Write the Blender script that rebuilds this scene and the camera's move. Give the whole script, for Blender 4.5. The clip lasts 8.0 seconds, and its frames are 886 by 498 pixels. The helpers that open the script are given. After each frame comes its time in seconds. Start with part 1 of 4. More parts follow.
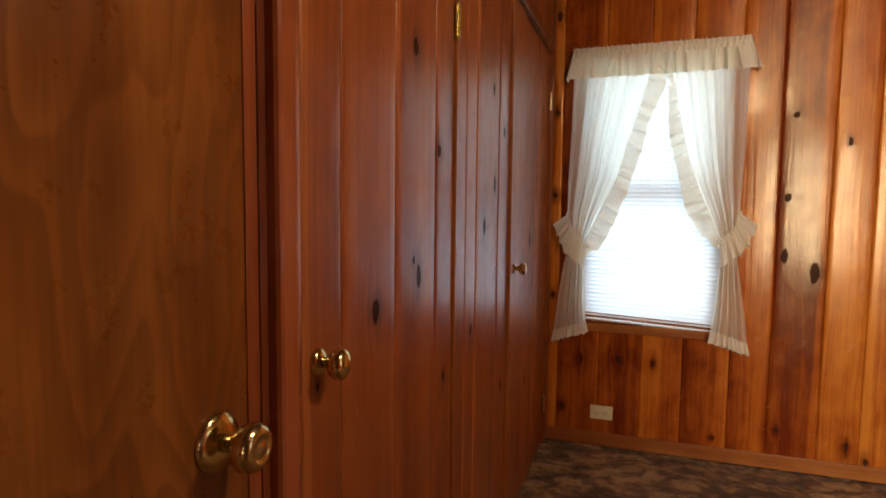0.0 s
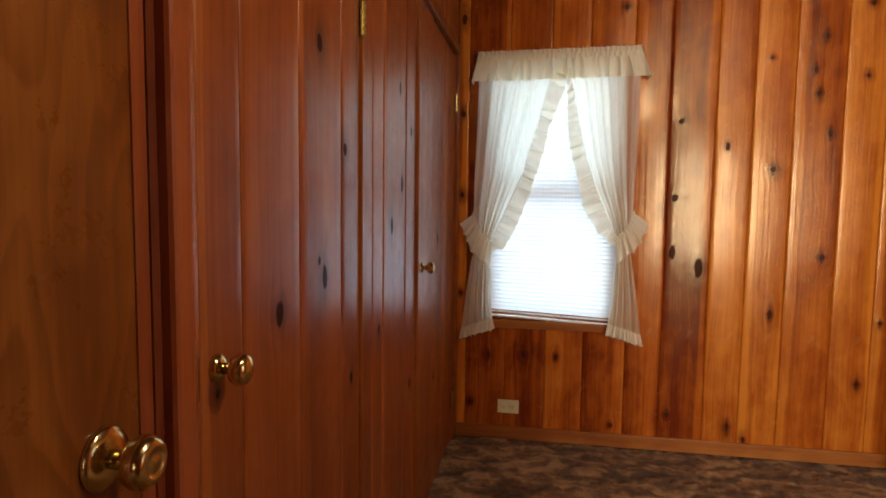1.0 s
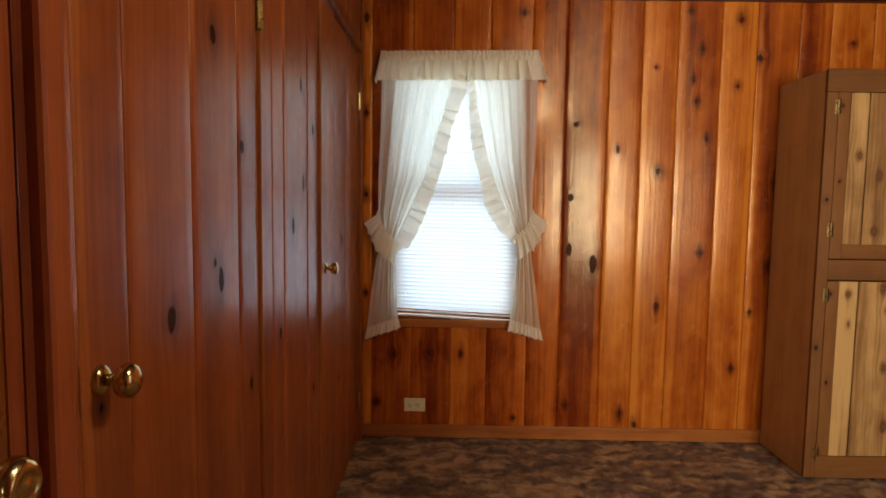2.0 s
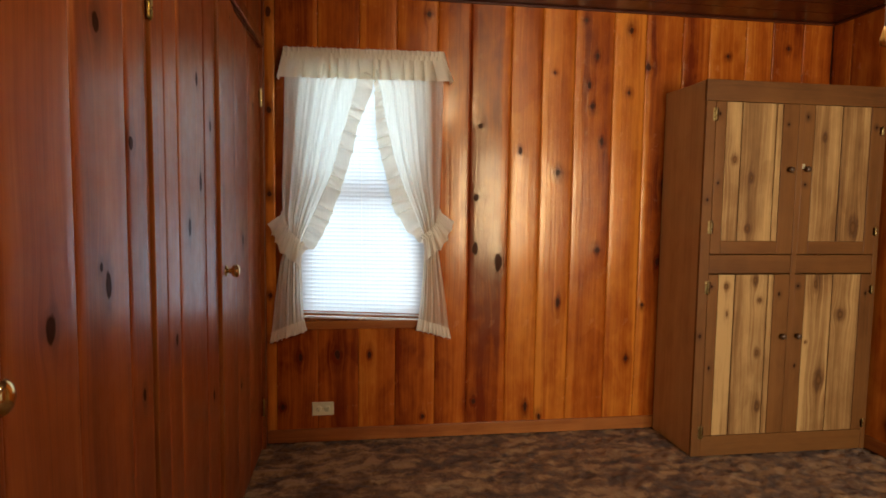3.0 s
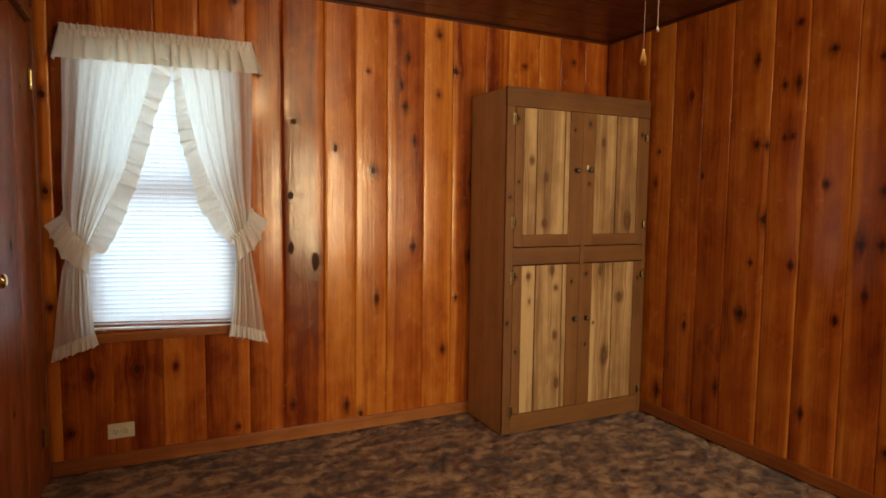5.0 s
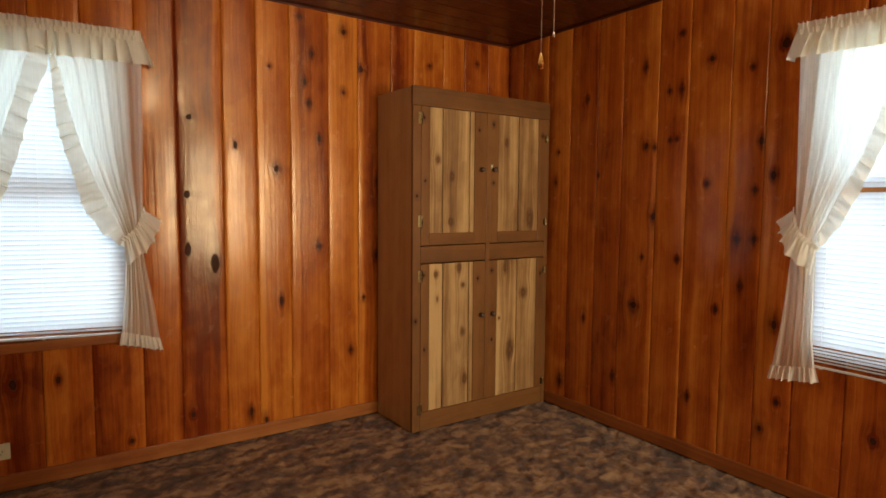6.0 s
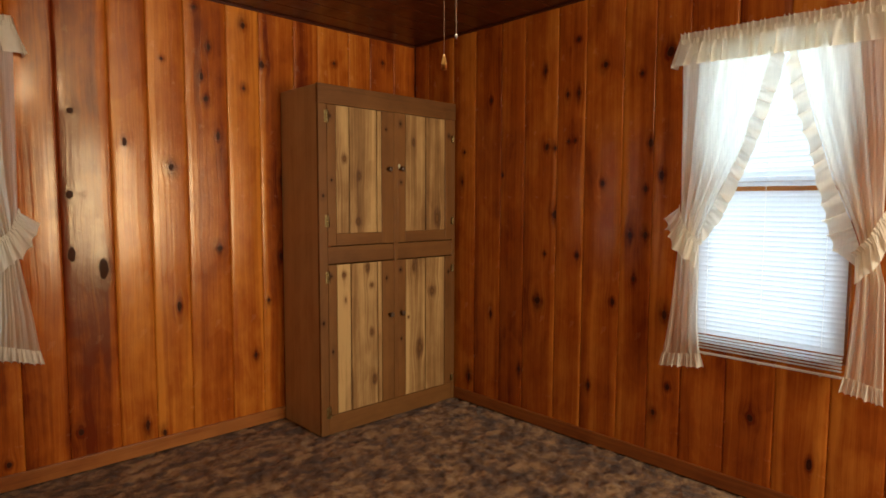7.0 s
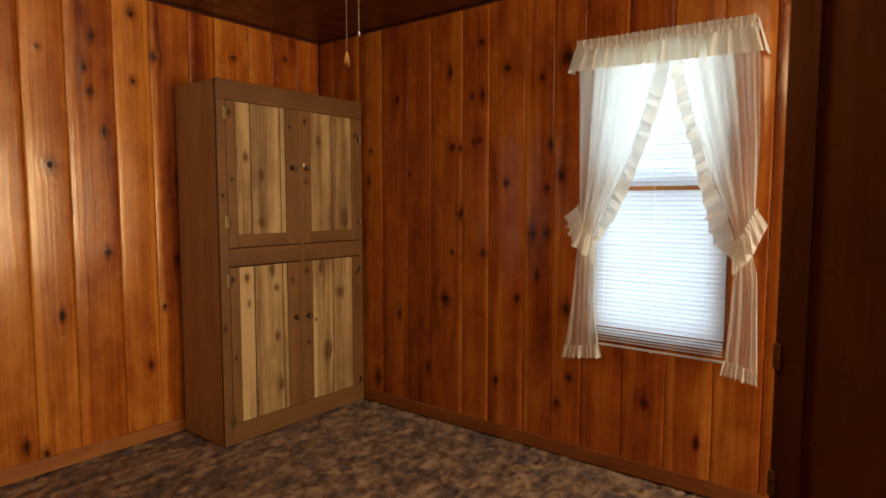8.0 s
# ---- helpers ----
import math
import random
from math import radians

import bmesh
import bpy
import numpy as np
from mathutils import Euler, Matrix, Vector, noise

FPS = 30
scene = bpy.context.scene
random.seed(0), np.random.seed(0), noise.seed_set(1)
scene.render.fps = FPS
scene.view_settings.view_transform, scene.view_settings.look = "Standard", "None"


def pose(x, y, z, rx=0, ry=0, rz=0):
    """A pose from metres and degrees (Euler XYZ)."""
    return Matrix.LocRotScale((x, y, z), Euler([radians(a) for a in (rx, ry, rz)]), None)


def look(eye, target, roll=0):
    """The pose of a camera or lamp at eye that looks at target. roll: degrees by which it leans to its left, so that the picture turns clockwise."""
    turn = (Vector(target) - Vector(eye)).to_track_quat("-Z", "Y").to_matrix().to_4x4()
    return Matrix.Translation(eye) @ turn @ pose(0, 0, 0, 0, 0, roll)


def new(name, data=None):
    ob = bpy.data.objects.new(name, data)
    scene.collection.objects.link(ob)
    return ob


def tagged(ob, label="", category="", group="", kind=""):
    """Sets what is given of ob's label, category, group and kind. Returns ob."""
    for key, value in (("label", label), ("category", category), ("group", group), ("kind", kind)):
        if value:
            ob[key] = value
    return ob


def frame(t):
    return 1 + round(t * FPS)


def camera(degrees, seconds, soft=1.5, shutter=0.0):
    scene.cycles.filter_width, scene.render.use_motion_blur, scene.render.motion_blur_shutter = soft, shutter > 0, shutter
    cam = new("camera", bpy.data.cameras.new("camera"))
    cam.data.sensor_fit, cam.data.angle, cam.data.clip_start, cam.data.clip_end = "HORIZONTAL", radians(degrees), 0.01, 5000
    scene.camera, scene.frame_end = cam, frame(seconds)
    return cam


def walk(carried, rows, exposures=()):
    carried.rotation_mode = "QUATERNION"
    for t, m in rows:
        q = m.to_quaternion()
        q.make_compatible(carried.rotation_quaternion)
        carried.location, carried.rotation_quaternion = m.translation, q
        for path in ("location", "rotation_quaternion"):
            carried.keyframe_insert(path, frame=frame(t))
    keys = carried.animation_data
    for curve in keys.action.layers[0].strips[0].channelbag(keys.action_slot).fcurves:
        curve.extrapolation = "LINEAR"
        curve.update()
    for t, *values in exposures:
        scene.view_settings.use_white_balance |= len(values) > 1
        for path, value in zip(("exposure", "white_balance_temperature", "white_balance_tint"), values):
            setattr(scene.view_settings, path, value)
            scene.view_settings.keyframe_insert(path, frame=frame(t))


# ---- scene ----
# Room plan, metres: x to the east, y to the north, the eye near the origin.
NORTH, WEST, EAST, SOUTH, TOP = 3.17, -0.46, 2.694, -2.60, 2.31

# ---- camera ----
cam = camera(73.0, 8.0, soft=1.7)
PATH = [
    (0.0, -0.008, 0.025, 1.27, 18.25, -4.71, -0.62), (0.5, -0.006, 0.026, 1.27, 13.88, -4.67, -0.68),
    (1.0, -0.004, 0.026, 1.27, 9.55, -4.65, -0.75), (1.5, -0.002, 0.026, 1.27, 5.04, -4.62, -0.78),
    (3.0, 0.004, 0.026, 1.27, -8.25, -4.47, -0.80), (3.5, 0.006, 0.026, 1.27, -12.45, -4.45, -0.72),
    (4.0, 0.008, 0.025, 1.27, -16.76, -4.44, -0.65), (4.5, 0.010, 0.025, 1.27, -21.10, -4.45, -0.65),
    (6.0, 0.015, 0.022, 1.27, -34.28, -4.50, -0.47), (6.5, 0.017, 0.021, 1.27, -38.61, -4.50, -0.34),
    (7.0, 0.018, 0.019, 1.27, -43.00, -4.50, -0.22), (7.5, 0.020, 0.018, 1.27, -47.45, -4.50, -0.10),
    (8.0, 0.021, 0.016, 1.27, -51.75, -4.52, -0.04)]
walk(cam, [(t, pose(x, y, z, 90 + pitch, roll, yaw)) for t, x, y, z, yaw, pitch, roll in PATH],
     exposures=[(0.0, 0.36), (1.5, 0.22), (3.5, 0.10), (6.0, 0.05), (8.0, -0.15)])

# ---- light ----
world = bpy.data.worlds.new("world")
scene.world = world
world.use_nodes = True
sky = world.node_tree.nodes.new("ShaderNodeTexSky")
sky.sky_type, sky.sun_disc = "NISHITA", False
sky.sun_elevation, sky.sun_rotation = radians(50), radians(160)
world.node_tree.links.new(sky.outputs[0], world.node_tree.nodes["Background"].inputs[0])
world.node_tree.nodes["Background"].inputs[1].default_value = 0.12


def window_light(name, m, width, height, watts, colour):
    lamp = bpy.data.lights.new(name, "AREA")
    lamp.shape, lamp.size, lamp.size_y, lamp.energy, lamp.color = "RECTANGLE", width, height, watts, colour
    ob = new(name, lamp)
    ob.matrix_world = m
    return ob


DAY = (0.74, 0.90, 1.0)
window_light("daylight_north", look((0.035, NORTH + 0.28, 1.30), (0.035, 0, 1.28)), 0.9, 1.4, 17.5, DAY)
window_light("daylight_east", look((EAST + 0.28, 0.93, 1.30), (0, 0.93, 1.28)), 0.9, 1.4, 27, DAY)
# Unseen source added to the south, placed by the highlight on the north boards
window_light("assumed_light_south", look((2.07, SOUTH - 0.014, 1.25), (2.07, 0, 1.25)), 1.02, 1.50, 125, (1.0, 0.87, 0.66))
bulb = bpy.data.lights.new("bulb", "POINT")
bulb.energy, bulb.color, bulb.shadow_soft_size = 29, (1.0, 0.80, 0.55), 0.14
new("bulb", bulb).location = (0.762, 0.816, 2.13)


# ---- materials ----
class Nodes:
    """A short way to write node trees."""

    def __init__(self, name):
        self.mat = bpy.data.materials.new(name)
        self.mat.use_nodes = True
        self.tree = self.mat.node_tree
        self.bsdf = self.tree.nodes["Principled BSDF"]
        self.out = self.tree.nodes["Material Output"]

    def put(self, value, socket):
        if isinstance(value, bpy.types.NodeSocket):
            self.tree.links.new(value, socket)
        elif value is not None:
            socket.default_value = value

    def node(self, kind, *ins, **props):
        n = self.tree.nodes.new("ShaderNode" + kind)
        for key, value in props.items():
            setattr(n, key, value)
        for i, value in enumerate(ins):
            self.put(value, n.inputs[i])
        return n

    def math(self, op, a, b=None, c=None, clamp=False):
        return self.node("Math", a, b, c, operation=op, use_clamp=clamp).outputs[0]

    def vec(self, op, a, b=None):
        return self.node("VectorMath", a, b, operation=op).outputs[0]

    def xyz(self, x, y, z):
        return self.node("CombineXYZ", x, y, z).outputs[0]

    def noise(self, vector, scale, detail=3.0, rough=0.5, distort=0.0):
        n = self.node("TexNoise")
        self.put(vector, n.inputs["Vector"])
        for key, value in (("Scale", scale), ("Detail", detail), ("Roughness", rough), ("Distortion", distort)):
            self.put(value, n.inputs[key])
        return n.outputs[0]

    def span(self, v, a, b, lo=0.0, hi=1.0, smooth=False):
        n = self.node("MapRange", v, a, b, lo, hi, clamp=True)
        if smooth:
            n.interpolation_type = "SMOOTHSTEP"
        return n.outputs[0]

    def mix(self, f, a, b, blend="MIX"):
        n = self.node("Mix", data_type="RGBA", blend_type=blend, clamp_factor=True)
        for value, socket in ((f, n.inputs[0]), (a, n.inputs[6]), (b, n.inputs[7])):
            self.put((*value, 1) if isinstance(value, tuple) else value, socket)
        return n.outputs[2]

    def prop(self, name):
        return self.node("Attribute", attribute_type="OBJECT", attribute_name=name)

    def finish(self, colour=None, rough=None, bump=None, strength=0.2, distance=0.002, **more):
        if colour is not None:
            self.put((*colour, 1) if isinstance(colour, tuple) else colour, self.bsdf.inputs["Base Color"])
        if rough is not None:
            self.put(rough, self.bsdf.inputs["Roughness"])
        for key, value in more.items():
            self.put(value, self.bsdf.inputs[key.replace("_", " ")])
        if bump is not None:
            b = self.node("Bump")
            b.inputs["Strength"].default_value, b.inputs["Distance"].default_value = strength, distance
            self.put(bump, b.inputs["Height"])
            self.put(b.outputs[0], self.bsdf.inputs["Normal"])
        return self.mat


KNOTS = 6


def wood(name, light, mid, dark, knots=True, fine=1.0, rough=0.38, coat=0.30, knot_dark=(0.020, 0.008, 0.006), contrast=1.0, mottle=0.13, blushing=0.80, bump=0.10, along="z", turned=False, amber=(1.0, 1.0, 1.0), gloss=0.22, figure=0.0, flare=0.34, sheen_rough=0.15, peel=0.0):
    """Varnished boards: x across and z along the board; knots and tone come from the board itself."""
    n = Nodes(name)
    sep = n.node("SeparateXYZ", n.node("TexCoord").outputs["Object"])
    x, y, z = sep.outputs
    if along == "x":
        x, z = z, x
    elif along == "y":
        y, z = z, y
    if turned:
        x, y = y, x
    rnd = n.node("ObjectInfo").outputs["Random"]
    seed = n.math("MULTIPLY", rnd, 37.0)
    u, core, halo, heart, ring, blush, star = x, 0.0, 0.0, 0.0, 0.0, 0.0, 0.0
    wob = n.noise(n.xyz(n.math("MULTIPLY", x, 45.0), seed, n.math("MULTIPLY", z, 38.0)), 1.0, 3.0)
    if knots:
        for i in range(KNOTS):
            k = n.node("SeparateXYZ", n.prop("knot_%d" % i).outputs["Vector"]).outputs
            dx = n.math("SUBTRACT", x, k[0])
            squash = n.math("MULTIPLY_ADD", n.math("FRACT", n.math("MULTIPLY", k[1], 13.7)), 0.50, 0.42)
            dz = n.math("MULTIPLY", n.math("SUBTRACT", z, k[1]), squash)
            d = n.math("SQRT", n.math("ADD", n.math("MULTIPLY", dx, dx), n.math("MULTIPLY", dz, dz)))
            rel = n.math("DIVIDE", d, n.math("MAXIMUM", n.math("MULTIPLY", k[2], 0.88), 0.0005))
            rel = n.math("ADD", rel, n.math("MULTIPLY", n.math("SUBTRACT", wob, 0.5), 0.9))
            core = n.math("MAXIMUM", core, n.span(rel, 1.12, 0.84))
            heart = n.math("MAXIMUM", heart, n.span(rel, 0.75, 0.25))
            ring = n.math("MAXIMUM", ring, n.span(rel, 2.6, 1.0, smooth=True))
            cross = n.math("DIVIDE", n.math("ABSOLUTE", n.math("MULTIPLY", dx, dz)), n.math("MAXIMUM", n.math("MULTIPLY", d, d), 1e-7))
            star = n.math("MAXIMUM", star, n.math("MULTIPLY", n.span(cross, 0.15, 0.5), n.span(rel, 3.6, 1.2, smooth=True)))
            blush = n.math("MAXIMUM", blush, n.span(rel, 5.2, 0.8, smooth=True))
            fall = n.math("EXPONENT", n.math("MULTIPLY", n.math("MULTIPLY", rel, rel), -0.10))
            halo = n.math("MAXIMUM", halo, fall)
            u = n.math("SUBTRACT", u, n.math("MULTIPLY", n.math("MULTIPLY", dx, fall), 0.72))
    sway = n.noise(n.xyz(n.math("MULTIPLY", x, 3.0), seed, n.math("MULTIPLY", z, 1.3)), 1.0, 2.0)
    u2 = n.math("ADD", u, n.math("MULTIPLY", n.math("SUBTRACT", sway, 0.5), 0.055))
    rings = n.noise(n.xyz(n.math("MULTIPLY", u2, 75.0 * fine), seed, n.math("MULTIPLY", z, 0.9)), 1.0, 3.0, 0.55)
    hairs = n.noise(n.xyz(n.math("MULTIPLY", u2, 420.0 * fine), seed, n.math("MULTIPLY", z, 7.0)), 1.0, 2.0, 0.6)
    if figure:
        # flame-shaped growth rings of rotary-cut veneer
        swirl = n.noise(n.xyz(n.math("MULTIPLY", u2, 4.2), seed, n.math("MULTIPLY", z, 1.25)), 1.0, 2.5, 0.5)
        saw = n.math("FRACT", n.math("MULTIPLY", swirl, 21.0))
        lines = n.math("MULTIPLY", n.span(saw, 0.0, 0.78, 0.0, 1.0), n.span(saw, 1.0, 0.86))
        rings = n.math("ADD", n.math("MULTIPLY", rings, 1 - figure), n.math("MULTIPLY", lines, figure))
    broad = n.noise(n.xyz(n.math("MULTIPLY", u2, 9.0), seed, n.math("MULTIPLY", z, 0.55)), 1.0, 2.0)
    cloud = n.noise(n.xyz(n.math("MULTIPLY", x, 9.0), seed, n.math("MULTIPLY", z, 5.0)), 1.0, 4.0, 0.6)
    tone = n.prop("tone").outputs["Fac"]
    f = n.math("ADD", n.span(rings, 0.3, 0.7, -0.13 * contrast, 0.13 * contrast), n.span(broad, 0.3, 0.7, -0.27 * contrast, 0.27 * contrast))
    f = n.math("ADD", f, n.span(hairs, 0.3, 0.7, -0.10, 0.10))
    f = n.math("ADD", f, n.span(cloud, 0.3, 0.7, -mottle, mottle))
    # resin-soaked patches with a sharper edge on one side
    soak = n.noise(n.xyz(n.math("MULTIPLY", x, 5.0), seed, n.math("MULTIPLY", z, 2.6)), 1.0, 3.0, 0.5, 0.6)
    f = n.math("SUBTRACT", f, n.math("MULTIPLY", n.span(soak, 0.52, 0.60, 0.0, 1.0, smooth=True), n.math("MULTIPLY", n.span(soak, 0.80, 0.58, 0.3, 1.0), 0.8 * mottle)))
    f = n.math("ADD", f, tone)
    if knots:
        sap = n.node("SeparateXYZ", n.prop("sap").outputs["Vector"]).outputs
        off = n.math("ABSOLUTE", n.math("SUBTRACT", n.math("ADD", u2, n.math("MULTIPLY", n.math("SUBTRACT", broad, 0.5), 0.02)), sap[0]))
        band = n.span(n.math("DIVIDE", off, n.math("MAXIMUM", sap[1], 0.001)), 1.15, 0.85)
        f = n.math("ADD", f, n.math("MULTIPLY", band, sap[2]))
    f = n.math("SUBTRACT", f, n.math("MULTIPLY", halo, n.span(rings, 0.35, 0.65, 0.24, -0.16)))
    f = n.math("SUBTRACT", f, n.math("MULTIPLY", ring, 0.40))
    f = n.math("ADD", f, n.math("MULTIPLY", star, n.span(cloud, 0.38, 0.60, 0.0, flare)))
    low = n.mix(n.span(f, 0.0, 0.5), dark, mid)
    col = n.mix(n.span(f, 0.5, 1.0), low, light)
    if knots:
        # resin-darkened, reddish wood round each knot
        col = n.mix(n.math("MULTIPLY", blush, n.span(cloud, 0.40, 0.60, 0.0, blushing)), col, tuple(0.55 * a + 0.45 * b for a, b in zip(dark, knot_dark)))
    col = n.mix(n.math("MULTIPLY", core, 0.90), col, knot_dark)
    col = n.mix(n.math("MULTIPLY", heart, 0.55), col, tuple(min(1.0, 1.8 * c) for c in knot_dark))
    grime = n.noise(n.node("TexCoord").outputs["Object"], 14.0, 5.0, 0.65)
    r = n.math("ADD", n.span(grime, 0.3, 0.7, rough - 0.06, rough + 0.09), n.math("MULTIPLY", core, 0.30))
    relief = n.math("ADD", n.math("MULTIPLY", rings, 0.5), n.math("ADD", n.math("MULTIPLY", hairs, 0.02), n.math("MULTIPLY", cloud, 0.9)))
    relief = n.math("ADD", relief, n.math("MULTIPLY", halo, 0.9))
    if peel:
        relief = n.math("ADD", relief, n.math("MULTIPLY", n.noise(n.xyz(n.math("MULTIPLY", x, 70.0), seed, n.math("MULTIPLY", z, 45.0)), 1.0, 3.0, 0.6), peel))
    return n.finish(col, r, relief, bump, 0.004, Coat_Weight=n.math("MULTIPLY_ADD", core, -0.8 * coat, coat), Coat_Roughness=sheen_rough, Specular_IOR_Level=n.math("MULTIPLY_ADD", core, -0.75 * gloss, gloss), Specular_Tint=(*amber, 1))


def plain(name, colour, rough, spread=0.12, scale=30.0, bump=0.1, **more):
    """A nearly plain surface with slight blotches and relief."""
    n = Nodes(name)
    p = n.node("TexCoord").outputs["Object"]
    a, b = n.noise(p, scale, 4.0, 0.6), n.noise(p, scale * 0.13, 3.0)
    f = n.math("ADD", n.math("MULTIPLY", a, 0.5), n.math("MULTIPLY", b, 0.5))
    lo, hi = tuple(c * (1 - spread) for c in colour), tuple(min(1.0, c * (1 + spread)) for c in colour)
    return n.finish(n.mix(n.span(f, 0.35, 0.65), lo, hi), n.span(a, 0.3, 0.7, rough * 0.8, rough * 1.2), a, bump, 0.001, **more)


def cloth(name, colour, clear, thin, weave=900.0):
    """Thin woven stuff: some light goes through the threads, some between them."""
    n = Nodes(name)
    p = n.node("TexCoord").outputs["Object"]
    sep = n.node("SeparateXYZ", p).outputs
    threads = n.math("ADD", n.math("SINE", n.math("MULTIPLY", sep[0], weave)), n.math("SINE", n.math("MULTIPLY", sep[2], weave)))
    a, b = n.noise(p, 60.0, 3.0), n.noise(n.xyz(n.math("MULTIPLY", sep[0], 220.0), sep[1], n.math("MULTIPLY", sep[2], 6.0)), 1.0, 3.0)
    f = n.math("ADD", n.math("MULTIPLY", a, 0.5), n.math("MULTIPLY", b, 0.5))
    col = n.mix(n.span(f, 0.3, 0.7), tuple(c * 0.93 for c in colour), colour)
    bm_ = n.node("Bump")
    bm_.inputs["Strength"].default_value, bm_.inputs["Distance"].default_value = 0.15, 0.001
    n.put(n.math("ADD", threads, b), bm_.inputs["Height"])
    dif, tra, hole = n.node("BsdfDiffuse"), n.node("BsdfTranslucent"), n.node("BsdfTransparent")
    for sh in (dif, tra):
        n.put(col, sh.inputs["Color"])
        n.put(bm_.outputs[0], sh.inputs["Normal"])
    m1 = n.node("MixShader", thin, dif.outputs[0], tra.outputs[0])
    m2 = n.node("MixShader", n.span(b, 0.3, 0.7, clear * 1.3, clear * 0.7), m1.outputs[0], hole.outputs[0])
    n.tree.links.new(m2.outputs[0], n.out.inputs["Surface"])
    return n.mat


def carpet_material():
    n = Nodes("carpet")
    p = n.node("TexCoord").outputs["Object"]
    warp = n.node("TexNoise")
    n.put(p, warp.inputs["Vector"])
    warp.inputs["Scale"].default_value, warp.inputs["Detail"].default_value = 5.0, 3.0
    q = n.vec("ADD", p, n.vec("MULTIPLY", n.vec("SUBTRACT", warp.outputs["Color"], (0.5, 0.5, 0.5)), (0.16, 0.16, 0.0)))
    q = n.vec("MULTIPLY", q, (1.0, 1.5, 1.0))
    blot = n.noise(q, 5.0, 3.0, 0.6)
    small = n.noise(q, 10.0, 3.0, 0.6)
    big = n.noise(p, 2.2, 2.0)
    tuft = n.noise(p, 95.0, 3.0, 0.65)
    fibre = n.noise(p, 420.0, 2.0, 0.6)
    f = n.math("ADD", n.span(blot, 0.34, 0.66, 0.10, 0.72), n.span(small, 0.32, 0.68, -0.36, 0.50))
    f = n.math("ADD", f, n.math("ADD", n.span(big, 0.3, 0.7, -0.10, 0.16), n.span(tuft, 0.3, 0.7, -0.22, 0.22)))
    col = n.mix(n.span(f, 0.0, 0.5), (0.070, 0.026, 0.007), (0.215, 0.100, 0.032))
    col = n.mix(n.span(f, 0.5, 1.0), col, (0.480, 0.280, 0.115))
    col = n.mix(n.span(fibre, 0.25, 0.75, 0.0, 0.30), col, (0.06, 0.030, 0.015))
    h = n.math("ADD", tuft, n.math("MULTIPLY", fibre, 0.6))
    return n.finish(col, 0.95, h, 0.45, 0.010, Sheen_Weight=0.15)


def brass(name, tarnish):
    n = Nodes(name)
    a = n.noise(n.node("TexCoord").outputs["Object"], 60.0, 4.0, 0.6)
    col = n.mix(n.span(a, 0.4, 0.75, 0.0, tarnish), (0.90 - 0.4 * tarnish, 0.73 - 0.32 * tarnish, 0.33 - 0.15 * tarnish), (0.20, 0.11, 0.045))
    return n.finish(col, n.span(a, 0.3, 0.7, 0.10 + 0.14 * tarnish ** 2, 0.10 + tarnish * 0.4), a, 0.03, 0.0005, Metallic=1.0)


def glass_material():
    n = Nodes("window_glass")
    return n.finish((0.97, 0.98, 0.98), 0.02, Transmission_Weight=1.0, IOR=1.45)


PINE = wood("knotty_pine", (0.64, 0.214, 0.027), (0.390, 0.089, 0.0095), (0.150, 0.020, 0.004), knot_dark=(0.030, 0.008, 0.004), mottle=0.16, bump=0.42, coat=0.09, gloss=0.50, rough=0.21, amber=(1.0, 0.76, 0.46), sheen_rough=0.12, peel=0.14)
PINE_RED = wood("closet_pine", (0.47, 0.150, 0.035), (0.310, 0.077, 0.018), (0.160, 0.034, 0.009), rough=0.36, coat=0.22, bump=0.06)
PINE_CEIL = wood("ceiling_pine", (0.16, 0.042, 0.012), (0.09, 0.020, 0.006), (0.04, 0.009, 0.004))
TRIM = wood("trim_pine", (0.45, 0.165, 0.038), (0.29, 0.088, 0.018), (0.15, 0.035, 0.009), knots=False)
TRIM_ALONG = wood("baseboard_pine", (0.45, 0.165, 0.038), (0.29, 0.088, 0.018), (0.15, 0.035, 0.009), knots=False, along="x")
CEIL_TRIM = wood("ceiling_trim", (0.12, 0.030, 0.009), (0.075, 0.017, 0.006), (0.04, 0.009, 0.004), knots=False, along="x")
CASING_DARK = wood("casing_wood", (0.36, 0.092, 0.030), (0.22, 0.049, 0.017), (0.105, 0.022, 0.009), knots=False, rough=0.2)
VENEER = wood("door_veneer", (0.33, 0.108, 0.019), (0.20, 0.057, 0.010), (0.10, 0.025, 0.005), knots=False, fine=0.30, rough=0.30, contrast=0.9, bump=0.02, figure=0.55)
VENEER_SIDE = wood("partition_veneer", (0.25, 0.090, 0.022), (0.165, 0.054, 0.013), (0.09, 0.026, 0.007), knots=False, fine=0.30, rough=0.30, contrast=0.9, bump=0.02, turned=True)
PLY = wood("brown_plywood", (0.26, 0.150, 0.062), (0.195, 0.112, 0.048), (0.125, 0.066, 0.027), rough=0.5, coat=0.05, contrast=0.55)
# Far paler than PLY: light the wardrobe's side lacks is put into its colour
PLY_SIDE_BRIGHT = wood("brown_plywood_side_brightened", (0.64, 0.440, 0.205), (0.540, 0.355, 0.155), (0.380, 0.235, 0.096), rough=0.5, coat=0.05, contrast=0.8, knots=False, turned=True)
FRAME_WOOD = wood("cabinet_frame", (0.265, 0.118, 0.033), (0.198, 0.082, 0.021), (0.115, 0.044, 0.012), rough=0.5, coat=0.05, contrast=0.7)
